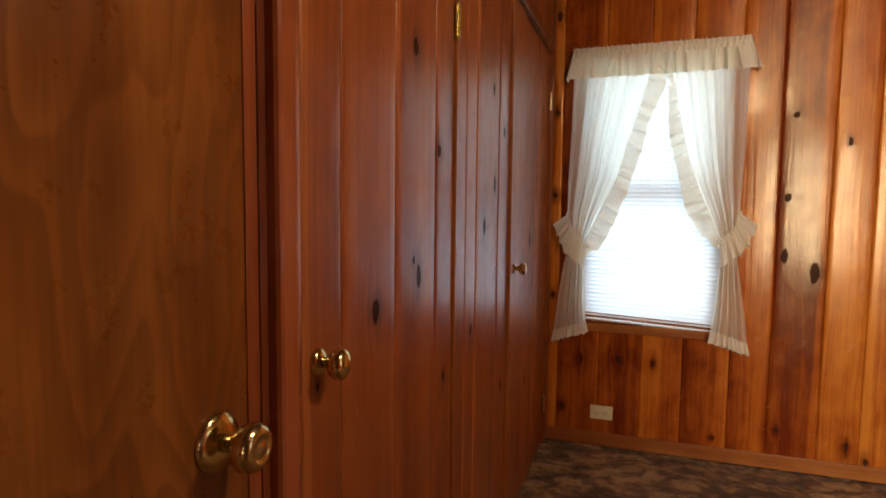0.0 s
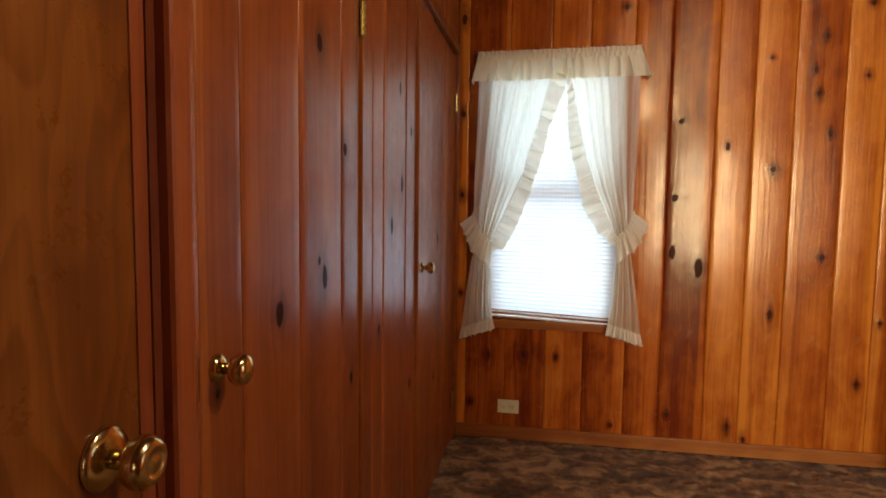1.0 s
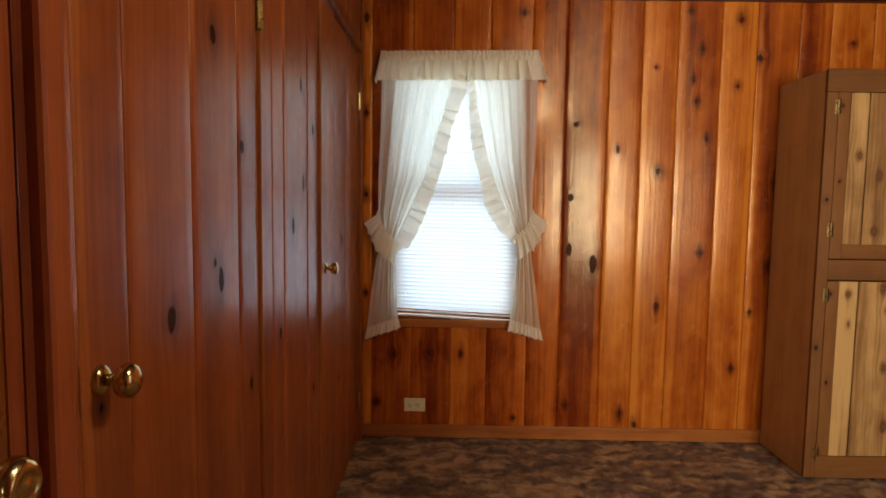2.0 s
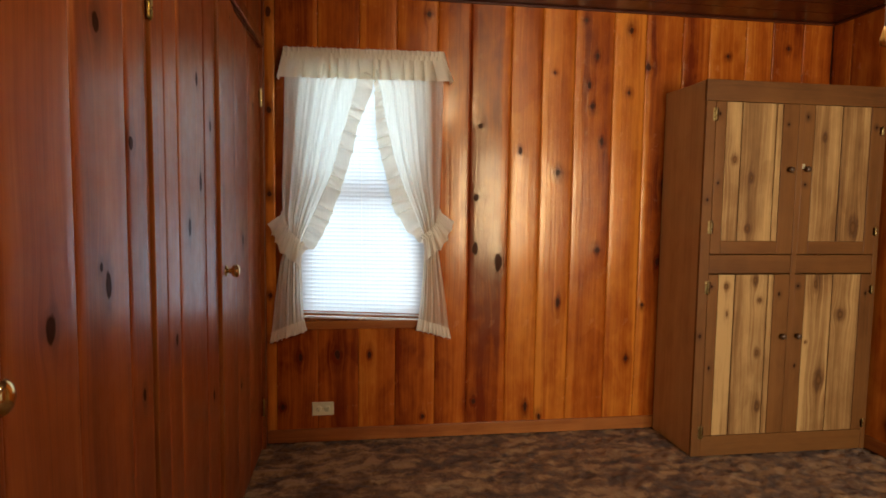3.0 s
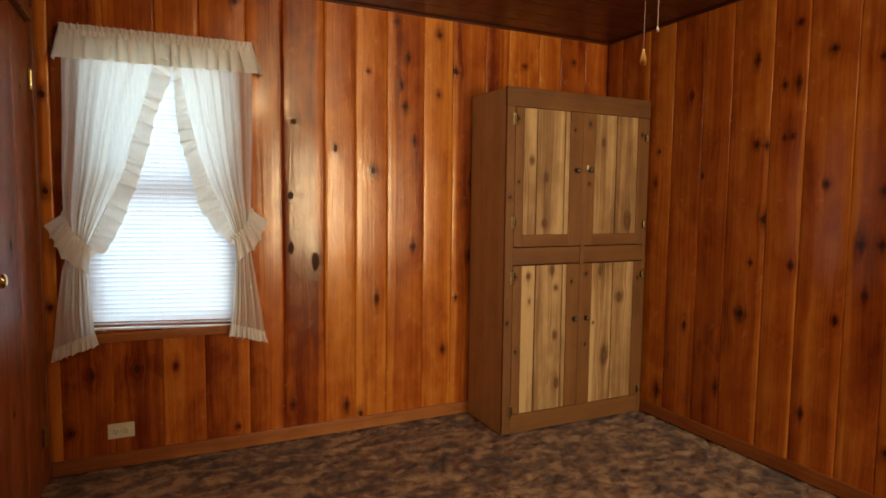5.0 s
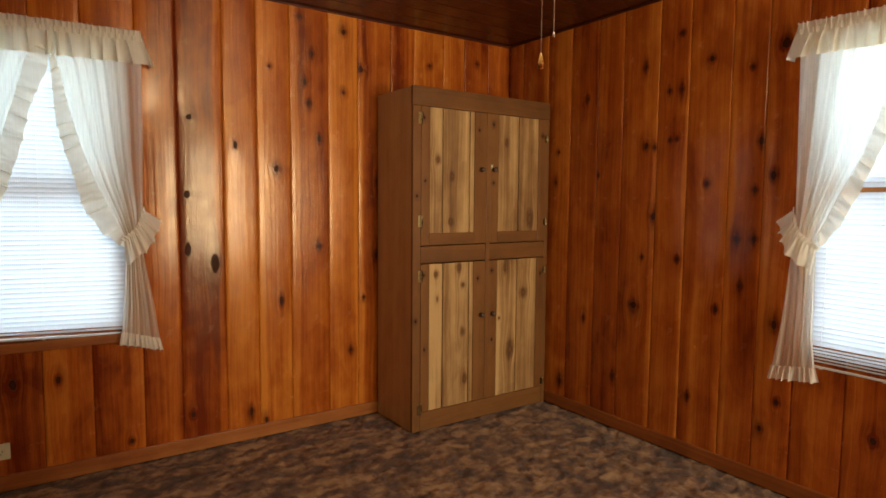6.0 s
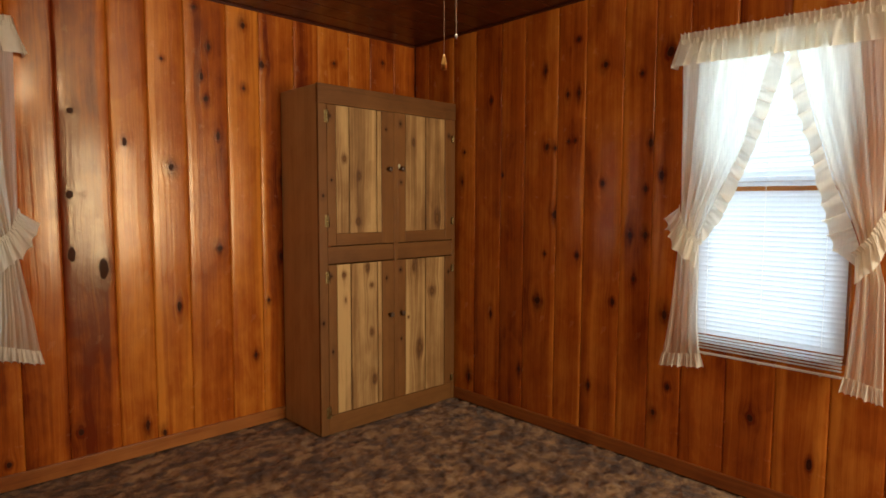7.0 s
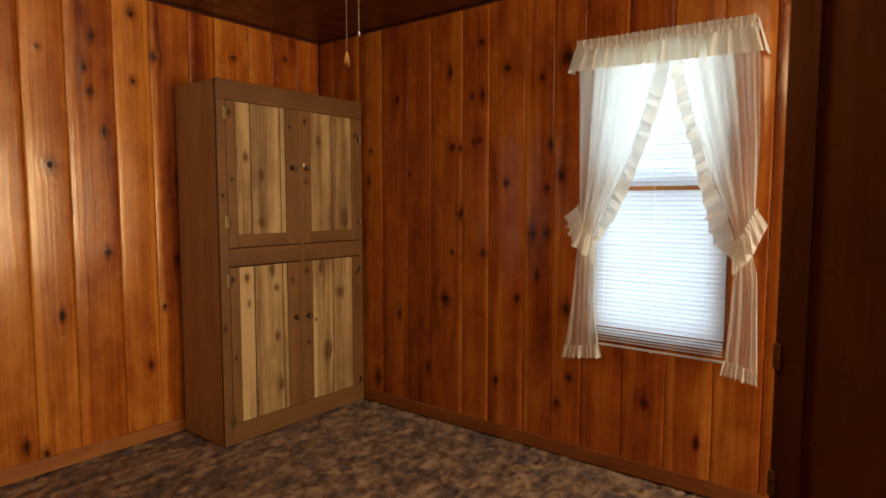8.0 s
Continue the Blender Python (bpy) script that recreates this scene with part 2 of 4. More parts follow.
FRAME_ALONG = wood("cabinet_rail", (0.265, 0.118, 0.033), (0.198, 0.082, 0.021), (0.115, 0.044, 0.012), rough=0.5, coat=0.05, contrast=0.7, knots=False, along="x")
PALE = wood("pale_plank", (0.58, 0.365, 0.145), (0.310, 0.165, 0.058), (0.125, 0.055, 0.019), blushing=0.25, rough=0.5, coat=0.05, contrast=1.6, knot_dark=(0.13, 0.062, 0.024), flare=0.0)
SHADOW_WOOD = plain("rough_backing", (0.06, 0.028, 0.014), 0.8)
CARPET = carpet_material()
BRASS = brass("polished_brass", 0.35)
OLD_BRASS = brass("aged_brass", 0.9)
DARK_IRON = plain("dark_metal", (0.02, 0.016, 0.014), 0.4, Metallic=0.8)
SHEER = cloth("sheer_curtain", (0.985, 0.935, 0.79), 0.20, 0.74)
FRILL = cloth("curtain_frill", (0.985, 0.94, 0.80), 0.05, 0.42)
SLAT = cloth("blind_slat", (0.86, 0.92, 0.97), 0.0, 0.23)
WHITE = plain("white_plastic", (0.82, 0.82, 0.80), 0.4, 0.05)
IVORY = plain("ivory_plastic", (0.66, 0.58, 0.36), 0.35, 0.06)
SOCKET_DARK = plain("socket_slot", (0.03, 0.025, 0.02), 0.5)
CORD = plain("cotton_cord", (0.62, 0.50, 0.36), 0.8)
BEECH = plain("turned_wood", (0.80, 0.47, 0.13), 0.35)
KNOB_WOOD = plain("knob_wood", (0.10, 0.055, 0.028), 0.4)
GLASS = glass_material()


# ---- mesh helpers ----
def mesh_of(name, bm, material, smooth=False):
    bmesh.ops.recalc_face_normals(bm, faces=bm.faces)
    me = bpy.data.meshes.new(name)
    bm.to_mesh(me)
    bm.free()
    if material:
        me.materials.append(material)
    if smooth:
        for p in me.polygons:
            p.use_smooth = True
    return me


def part(name, bm, material, parent, label="", m=None, smooth=False, tone=0.5):
    data = bm if isinstance(bm, bpy.types.Mesh) else mesh_of(name, bm, material, smooth)
    ob = new(name, data)
    ob.parent = parent
    if m is not None:
        ob.matrix_basis = m
    ob["tone"] = tone
    if label:
        ob["label"] = label
    return ob


def box(x0, x1, y0, y1, z0, z1, bevel=0.0, bm=None):
    bm = bm or bmesh.new()
    made = bmesh.ops.create_cube(bm, size=1.0, matrix=Matrix.LocRotScale(((x0 + x1) / 2, (y0 + y1) / 2, (z0 + z1) / 2), None, (x1 - x0, y1 - y0, z1 - z0)))
    if bevel:
        edges = list({e for v in made["verts"] for e in v.link_edges})
        bmesh.ops.bevel(bm, geom=edges, offset=bevel, segments=2, affect="EDGES", profile=0.5)
    return bm


def lathe(profile, steps=24, bm=None, m=None):
    """Turns (radius, height) points round z."""
    bm = bm or bmesh.new()
    rings = []
    for r, h in profile:
        ring = []
        for i in range(steps):
            a = 2 * math.pi * i / steps
            v = Vector((r * math.cos(a), r * math.sin(a), h))
            ring.append(bm.verts.new(m @ v if m else v))
        rings.append(ring)
    for lo, hi in zip(rings, rings[1:]):
        for i in range(steps):
            bm.faces.new((lo[i], lo[(i + 1) % steps], hi[(i + 1) % steps], hi[i]))
    bm.faces.new(rings[0])
    bm.faces.new(rings[-1])
    return bm


def sheet(rows):
    """A surface from rows of points."""
    bm = bmesh.new()
    grid = [[bm.verts.new(p) for p in row] for row in rows]
    for a, b in zip(grid, grid[1:]):
        for i in range(len(a) - 1):
            bm.faces.new((a[i], a[i + 1], b[i + 1], b[i]))
    return bm


def thing(name, m, label="", category="", kind="", group=""):
    ob = new(name)
    ob.matrix_world = m
    return tagged(ob, label, category, group, kind)


def slab(name, boxes, material, label):
    bm = bmesh.new()
    for b in boxes:
        box(*b, bm=bm)
    me = mesh_of(name, bm, material)
    ob = new(name, me)
    ob["tone"] = 0.5
    return tagged(ob, label, "wall" if name.startswith("wall") else name.split("_")[0], kind="structure")


def board_mesh(w, z0, z1, depth=0.018, groove=0.0036, round_=0.010, crown=0.0010):
    """A vertical board with eased edges, its face at y = 0 and its back at y = depth."""
    h = w / 2 - 0.0004
    e = h - round_
    face = [(e * f, -crown * (1 - f * f)) for f in (-1, -0.75, -0.5, -0.25, 0, 0.25, 0.5, 0.75, 1)]
    prof = [(-h, depth), (-h, groove), (-h + 0.35 * round_, groove * 0.32)] + face + [(h - 0.35 * round_, groove * 0.32), (h, groove), (h, depth)]
    bm = bmesh.new()
    lo = [bm.verts.new((x, y, z0)) for x, y in prof]
    hi = [bm.verts.new((x, y, z1)) for x, y in prof]
    k = len(prof)
    for i in range(k):
        bm.faces.new((lo[i], lo[(i + 1) % k], hi[(i + 1) % k], hi[i]))
    for z in (z0, z1):
        bm.faces.new([bm.verts.new((x, y, z)) for x, y in prof])
    me = mesh_of("board", bm, None)
    for p in me.polygons:
        p.use_smooth = abs(p.normal.z) < 0.5 and p.normal.y < -0.3
    return me


dice = random.Random(7)


def boards(parent, frame_m, seams, spans, material, knots=(), tones=(), depth=0.018, face=0.0, extra=2, saps={}, crown=0.0017):
    """Vertical boards between the seams. spans(a, b) gives the z stretches of a board; frame_m: x along the wall, y into it."""
    for i, (a, b) in enumerate(zip(seams, seams[1:])):
        mid = (a + b) / 2
        mine = [(x - mid, z, r) for x, z, r in knots if a <= x < b]
        while len(mine) < min(KNOTS, extra):
            mine.append((dice.uniform(-0.4, 0.4) * (b - a), dice.uniform(0.1, 2.2), dice.uniform(0.003, 0.009)))
        tone = tones[i % len(tones)] if tones else 0.5 + dice.uniform(-0.13, 0.13)
        half = (b - a) / 2
        sap = saps.get(i) if i in saps else (dice.choice((-1, 1)) * half, dice.uniform(0.015, 0.045), dice.choice((0.0, 0.16, 0.28)))
        for z0, z1, *cut in spans(a, b):
            c0, c1 = cut or (a, b)
            me = board_mesh(c1 - c0, z0, z1, depth, crown=crown)
            for v in me.vertices:
                v.co.x += (c0 + c1) / 2 - mid
            me.materials.append(material)
            ob = part("board", me, None, parent, m=frame_m @ pose(mid, face, 0), tone=tone)
            ob["sap"] = [float(c) for c in sap]
            for k in range(KNOTS):
                ob["knot_%d" % k] = [float(c) for c in (mine[k] if k < len(mine) else (9.0, 9.0, 0.001))]


ON_NORTH = pose(0, NORTH, 0)
ON_EAST = pose(EAST, 0, 0, 0, 0, -90)    # x along the wall is -y
ON_WEST = pose(WEST, 0, 0, 0, 0, 90)     # x along the wall is y
ON_SOUTH = pose(0, SOUTH, 0, 0, 0, 180)  # x along the wall is -x

# ---- floor and ceiling ----
W1 = (-0.31, 0.38, 0.645, 1.93)        # window in the north wall: x, x, z, z
W2 = (-1.245, -0.615, 0.645, 1.93)     # window in the east wall, along -y
W3 = (-2.61, -1.53, 0.45, 2.05)        # unseen window, assumed in the south wall, along -x


def build_floor():
    bm = bmesh.new()
    nx, ny = 240, 420
    x0, x1, y0, y1 = WEST - 0.01, EAST + 0.01, SOUTH - 0.01, NORTH + 0.01
    rows = []
    for j in range(ny + 1):
        row = []
        for i in range(nx + 1):
            x, y = x0 + (x1 - x0) * i / nx, y0 + (y1 - y0) * j / ny
            h = 0.006 * noise.noise((x * 11, y * 16, 0)) + 0.009 * noise.noise((x * 26, y * 34, 3)) + 0.003 * dice.uniform(-1, 1)
            row.append(bm.verts.new((x, y, h - 0.008)))
        rows.append(row)
    for a, b in zip(rows, rows[1:]):
        for i in range(nx):
            bm.faces.new((a[i], a[i + 1], b[i + 1], b[i]))
    me = mesh_of("floor", bm, CARPET, True)
    if me.polygons[0].normal.z < 0:
        me.flip_normals()
    tagged(new("floor", me), "mottled brown and tan shag carpet wall to wall", "carpet", kind="structure")
    slab("floor_base", [(WEST - 0.8, EAST + 0.12, SOUTH - 0.12, NORTH + 0.12, -0.12, -0.025)], SHADOW_WOOD, "rough wooden subfloor under the carpet")


def build_ceiling():
    bm = bmesh.new()
    y = SOUTH
    while y < NORTH:
        w = 0.14
        box(WEST - 0.01, EAST + 0.01, y + 0.002, min(y + w, NORTH + 0.01) - 0.002, TOP, TOP + 0.02, 0.004, bm)
        y += w
    box(WEST - 0.12, EAST + 0.12, SOUTH - 0.12, NORTH + 0.12, TOP + 0.021, TOP + 0.10, 0, bm)
    me = mesh_of("ceiling", bm, PINE_CEIL)
    ob = tagged(new("ceiling", me), "dark stained pine board ceiling with a satin varnish", "ceiling", kind="structure")
    ob["tone"] = 0.42
    for k in range(KNOTS):
        ob["knot_%d" % k] = [(0.4, 1.9, 2.2, 0.9, 1.6, 2.4)[k], 0.012 * (k + 1), 0.012]


def wall_shell(name, m, lo, hi, holes, label):
    """The wall behind the boards, pierced by its openings."""
    bm = bmesh.new()
    xs = [lo] + [v for h in holes for v in h[:2]] + [hi]
    for a, b in zip(xs[::2], xs[1::2]):
        box(a, b, 0.0185, 0.12, -0.02, TOP + 0.02, 0, bm)
    for a, b, z0, z1 in holes:
        if z0 > 0:
            box(a, b, 0.0185, 0.12, -0.02, z0, 0, bm)
        box(a, b, 0.0185, 0.12, z1, TOP + 0.02, 0, bm)
    ob = new(name, mesh_of(name, bm, SHADOW_WOOD))
    ob.matrix_world = m
    return tagged(ob, label, "wall", kind="structure")


def with_hole(hole):
    def spans(a, b):
        if b > hole[0] and a < hole[1]:
            found = [(0.0, hole[2]), (hole[3], TOP)]
            if a < hole[0] - 0.01:
                found.append((hole[2], hole[3], a, hole[0]))
            if b > hole[1] + 0.01:
                found.append((hole[2], hole[3], hole[1], b))
            return found
        return [(0.0, TOP)]
    return spans


I4 = Matrix.Identity(4)
build_floor()
build_ceiling()

# ---- walls ----
north = wall_shell("wall_north", ON_NORTH, WEST - 0.12, EAST + 0.12, [W1], "wall of varnished knotty pine boards with a window")
KN_A = [(-0.09, 0.461, 0.016), (-0.28, 0.452, 0.011), (0.077, 0.458, 0.011), (-0.372, 0.19, 0.012), (0.363, 0.112, 0.011), (0.643, 0.188, 0.013),
        (0.935, 0.15, 0.012), (0.655, 1.675, 0.015), (0.639, 1.296, 0.018), (0.636, 1.024, 0.018), (0.765, 0.95, 0.023), (0.875, 1.551, 0.012),
        (1.055, 1.968, 0.007), (1.085, 1.44, 0.014), (1.105, 0.73, 0.012), (0.375, 2.233, 0.012), (1.015, 0.085, 0.010)]
KN_B = [(1.222, 2.25, 0.010), (1.29, 2.065, 0.011), (1.25, 1.91, 0.011), (1.27, 1.80, 0.013), (1.33, 1.612, 0.011), (1.325, 1.018, 0.015),
        (1.48, 2.21, 0.012), (1.475, 1.878, 0.009), (1.515, 0.404, 0.011), (1.60, 0.709, 0.010), (1.68, 0.953, 0.012), (1.70, 1.39, 0.018),
        (1.585, 2.02, 0.017), (-0.43, 2.20, 0.015), (-0.43, 1.72, 0.014), (-0.43, 1.30, 0.013), (-0.43, 0.78, 0.012), (2.05, 2.1, 0.009), (2.42, 2.16, 0.010)]
A_SEAMS = [WEST, -0.40, -0.19, 0.02, 0.213, 0.425, 0.60, 0.815, 0.985, 1.165, 1.385, 1.567, 1.78, 1.94, 2.158, 2.32, 2.51, EAST]
A_TONES = [0.66, 0.34, 0.28, 0.42, 0.34, 0.40, 0.15, 0.68, 0.74, 0.46, 0.78, 0.50, 0.26, 0.66, 0.50, 0.44, 0.38]
boards(north, I4, A_SEAMS, with_hole(W1), PINE, KN_A + KN_B, A_TONES, extra=0,
       saps={1: (0.105, 0.02, 0.25), 2: (-0.105, 0.05, 0.30), 4: (0.106, 0.062, 0.34), 5: (0.0, 0.01, 0.0), 6: (0.108, 0.04, 0.50), 9: (-0.11, 0.045, 0.30)})

east = wall_shell("wall_east", ON_EAST, -NORTH - 0.02, -SOUTH + 0.12, [W2], "wall of varnished knotty pine boards with a window")
KN_E = [(-2.07, 1.98, 0.010), (-2.69, 1.58, 0.009), (-2.71, 1.394, 0.009), (-2.468, 1.872, 0.013), (-2.377, 1.427, 0.009), (-2.054, 1.571, 0.014),
        (-2.0, 1.56, 0.009), (-1.912, 1.591, 0.009), (-1.871, 1.593, 0.008), (-1.924, 1.838, 0.010), (-1.853, 1.837, 0.010), (-1.862, 2.111, 0.011),
        (-1.698, 1.955, 0.014), (-1.701, 1.367, 0.013), (-1.997, 1.204, 0.016), (-1.499, 1.883, 0.010), (-1.447, 1.551, 0.013), (-1.465, 1.336, 0.010),
        (-1.385, 1.399, 0.013), (-1.36, 1.96, 0.020)]
KN_E2 = [(-2.058, 0.984, 0.009), (-1.847, 0.991, 0.012), (-2.103, 0.718, 0.021), (-1.854, 0.722, 0.009), (-1.628, 0.769, 0.013), (-1.54, 1.109, 0.011),
         (-1.459, 1.113, 0.011), (-1.515, 0.894, 0.009), (-1.501, 0.696, 0.008), (-1.351, 0.742, 0.013), (-2.232, 0.295, 0.009), (-1.758, 0.308, 0.010),
         (-1.465, 0.512, 0.012), (-1.323, 0.40, 0.012), (-1.393, 0.259, 0.012), (-1.815, 0.096, 0.009), (-2.458, 0.591, 0.010), (-2.64, 0.158, 0.014), (-0.95, 0.35, 0.014), (-0.72, 0.22, 0.011)]
E_SEAMS = [-NORTH, -3.03, -2.795, -2.60, -2.39, -2.213, -1.988, -1.813, -1.595, -1.43, -1.265, -1.06, -0.86, -0.66, -0.47, -0.27, -0.08, 0.12, 0.31, 0.52, 0.70, 0.91, 1.1, 1.3, 1.48, 1.68, 1.86, 2.05, 2.24, 2.42, -SOUTH]
boards(east, I4, E_SEAMS, with_hole(W2), PINE, KN_E + KN_E2, [0.62, 0.58, 0.64, 0.52, 0.46, 0.60, 0.58, 0.62, 0.52, 0.40, 0.42, 0.44], extra=0)

south = wall_shell("wall_south", ON_SOUTH, -EAST - 0.0, -WEST + 0.0, [W3], "wall of varnished knotty pine boards with a window")
S_SEAMS = [-EAST + 0.02 + 0.186 * i for i in range(17)]
boards(south, I4, S_SEAMS, with_hole(W3), PINE, extra=2)

# The west wall with its three doors
west = wall_shell("wall_west", ON_WEST, SOUTH - 0.12, NORTH + 0.02, [(-0.12, 0.685, 0, 2.0), (0.765, 1.49, 0, 2.0), (2.187, 3.085, 0, 2.0)], "wall of reddish varnished pine boards with closet doors")
DOOR_SPANS = ((-0.12, 0.69), (0.765, 1.50), (2.187, 3.085))


def west_spans(a, b):
    for lo, hi in DOOR_SPANS:
        if a >= lo - 0.03 and b <= hi + 0.03:
            return [(2.0, TOP)]
    return [(0.0, TOP)]


KN_C = [(1.80, 1.19, 0.016), (1.93, 1.32, 0.014), (1.90, 1.62, 0.012), (1.66, 0.9, 0.010), (1.76, 1.86, 0.010), (2.06, 0.62, 0.012), (2.06, 1.5, 0.013)]
C_SEAMS = [SOUTH, -2.42, -2.23, -2.05, -1.86, -1.67, -1.49, -1.30, -1.12, -0.93, -0.74, -0.55, -0.36, -0.15, 0.10, 0.30, 0.50, 0.70, 0.765, 0.888, 1.112, 1.35, 1.50, 1.588, 1.705, 1.985, 2.145, 2.47, 2.76, 3.085, NORTH]
boards(west, I4, C_SEAMS, west_spans, PINE_RED, KN_C, [0.45, 0.5, 0.42, 0.52], extra=1, crown=0.0003)
slab("wall_closet", [(WEST - 0.85, WEST - 0.78, SOUTH - 0.1, NORTH + 0.1, -0.02, TOP + 0.02),
                     (WEST - 0.78, WEST - 0.12, NORTH + 0.02, NORTH + 0.1, -0.02, TOP + 0.02),
                     (WEST - 0.78, WEST - 0.12, SOUTH - 0.1, SOUTH - 0.02, -0.02, TOP + 0.02),
                     (WEST - 0.78, WEST - 0.12, -0.2, -0.13, -0.02, TOP + 0.02),
                     (WEST - 0.78, WEST - 0.12, 0.70, 0.75, -0.02, TOP + 0.02),
                     (WEST - 0.78, WEST - 0.12, SOUTH - 0.02, NORTH + 0.02, TOP + 0.02, TOP + 0.1)], SHADOW_WOOD, "rough dark walls closing the closets")

# The stub of wall beside the eye
# Unseen opening at y -2.20 to -1.68 added to pass south light to door_3
stub = slab("wall_partition", [(1.0, 1.09, -1.68, 0.166, 0.0, TOP), (1.0, 1.09, -2.20, -1.68, 2.05, TOP), (1.0, 1.09, SOUTH + 0.021, -2.20, 0.0, TOP)], VENEER_SIDE, "short partition faced with smooth brown plywood")
stub["tone"] = 0.5
part("corner_trim", box(0.994, 1.0, 0.128, 0.167, 0.0, TOP, 0.002), VENEER_SIDE, stub, "narrow dark corner strip", tone=0.3)
for z in (0.855, 1.045):
    part("strike_plate", box(0.9915, 0.9945, 0.160, 0.1695, z - 0.018, z + 0.02, 0.001), OLD_BRASS, stub, "small aged brass plate")


# ---- trim ----
def trim_piece(name, m, b, material, label, bevel=0.004, tone=0.5):
    ob = new(name, mesh_of(name, box(*b, bevel), material))
    ob.matrix_world = m
    ob["tone"] = tone
    return tagged(ob, label, "trim", kind="structure")


trim_piece("baseboard_north", ON_NORTH, (WEST + 0.013, 1.69, -0.014, -0.0005, 0.0, 0.070), TRIM_ALONG, "low varnished pine baseboard", tone=0.62)
trim_piece("baseboard_east", ON_EAST, (-NORTH + 0.02, -SOUTH - 0.02, -0.014, -0.0005, 0.0, 0.070), TRIM_ALONG, "low varnished pine baseboard", tone=0.45)
trim_piece("trim_north", ON_NORTH, (WEST + 0.001, EAST - 0.001, -0.016, -0.0005, TOP - 0.012, TOP - 0.001), CEIL_TRIM, "narrow dark wooden strip under the ceiling", tone=0.4)
trim_piece("trim_east", ON_EAST, (-NORTH + 0.017, -SOUTH - 0.02, -0.016, -0.0005, TOP - 0.012, TOP - 0.001), CEIL_TRIM, "narrow dark wooden strip under the ceiling", tone=0.4)
trim_piece("trim_corner", ON_NORTH, (WEST + 0.0005, WEST + 0.012, -0.012, -0.0005, 0.0, TOP - 0.013), TRIM, "slim corner bead of pine", tone=0.3)


# ---- doors ----
def knob(parent, x, z, size, m, key=False):
    """A turned brass knob with its rose; the axis runs into the room."""
    turn = m @ pose(x, 0, z, 90, 0, 0)
    w = size if key else size * 0.72
    rose = part("rose", lathe([(0.036 * w, 0.0), (0.036 * w, 0.003), (0.033 * w, 0.007), (0.022 * w, 0.010), (0.014 * w, 0.011)], 32), BRASS, parent, "round brass rose", turn, True)
    prof = [(0.011 * size, 0.008), (0.0105 * size, 0.022 * size), (0.013 * size, 0.028 * size), (0.024 * size, 0.035 * size), (0.0295 * size, 0.045 * size),
            (0.029 * size, 0.054 * size), (0.024 * size, 0.061 * size), (0.016 * size, 0.064 * size)]
    if key:
        prof += [(0.0145 * size, 0.0625 * size), (0.011 * size, 0.0615 * size), (0.006 * size, 0.063 * size), (0.001, 0.0635 * size)]
    else:
        prof += [(0.008 * size, 0.066 * size), (0.001, 0.0665 * size)]
    return part("knob", lathe(prof, 32), BRASS, parent, "polished brass knob", turn, True)


def hinge(parent, x, z, m, length=0.085, material=None):
    bm = lathe([(0.0015, -0.004), (0.004, 0.0), (0.0052, 0.003), (0.0052, length - 0.003), (0.004, length), (0.0015, length + 0.005)], 10)
    for i in range(1, 5):
        lathe([(0.0058, length * i / 5 - 0.0015), (0.0058, length * i / 5 + 0.0015)], 10, bm)
    box(-0.014, 0.014, 0.003, 0.0045, 0.0, length, 0, bm)
    return part("hinge", bm, material or OLD_BRASS, parent, "small brass butt hinge", m @ pose(x, -0.006, z - length / 2))


def plank_door(name, lo, hi, seams, knots, knob_x, hinge_x, hinge_z, label, tones):
    ob = thing(name, ON_WEST, label, "door", "structure")
    part("backing", box(lo + 0.002, hi - 0.002, 0.0215, 0.034, 0.012, 1.992), SHADOW_WOOD, ob)
    boards(ob, I4, seams, lambda a, b: [(0.012, 1.992)], PINE_RED, knots, tones, face=0.003, extra=1, crown=0.0003)
    knob(ob, knob_x, 1.025 if knob_x < 1 else 1.012, 0.80, I4 @ pose(0, 0.003, 0))
    for z in hinge_z:
        hinge(ob, hinge_x, z, I4)
    return ob


plank_door("door_1", 0.768, 1.487, [0.768, 0.888, 1.112, 1.35, 1.487],
           [(1.24, 1.103, 0.014), (1.018, 1.065, 0.018), (1.215, 1.587, 0.016), (1.375, 1.385, 0.015), (1.42, 0.83, 0.010), (1.21, 1.14, 0.007)],
           0.806, 1.490, (1.715, 0.22), "closed closet door of reddish varnished pine boards", [0.40, 0.46, 0.42, 0.40])
plank_door("door_2", 2.190, 3.082, [2.190, 2.47, 2.76, 3.082], [(2.33, 1.5, 0.012), (2.62, 1.1, 0.012), (2.9, 1.7, 0.010), (2.55, 0.5, 0.011), (2.3, 0.35, 0.012)],
           2.262, 3.084, (1.765, 0.22), "closed closet door of reddish varnished pine boards", [0.46, 0.5, 0.42])


def flush_door():
    ob = thing("door_3", ON_WEST, "closed smooth varnished veneer door with a brass knob", "door", "structure")
    part("door_leaf", box(-0.115, 0.672, 0.010, 0.045, 0.012, 1.992, 0.002), VENEER, ob, tone=0.5)
    part("edge_strip", box(0.647, 0.672, 0.0075, 0.0105, 0.012, 1.992, 0.001), CASING_DARK, ob, "dark reddish lipping strip", tone=0.6)
    knob(ob, 0.588, 0.985, 1.0, pose(0, 0.010, 0), True)
    return ob


flush_door()


def casing_piece(x0, x1, proud, z0, z1, material, tone=0.5, bevel=0.004, back=0.0185):
    return trim_piece("casing", ON_WEST, (x0, x1, -proud, back, z0, z1), material, "varnished wooden door casing strip", bevel, tone)


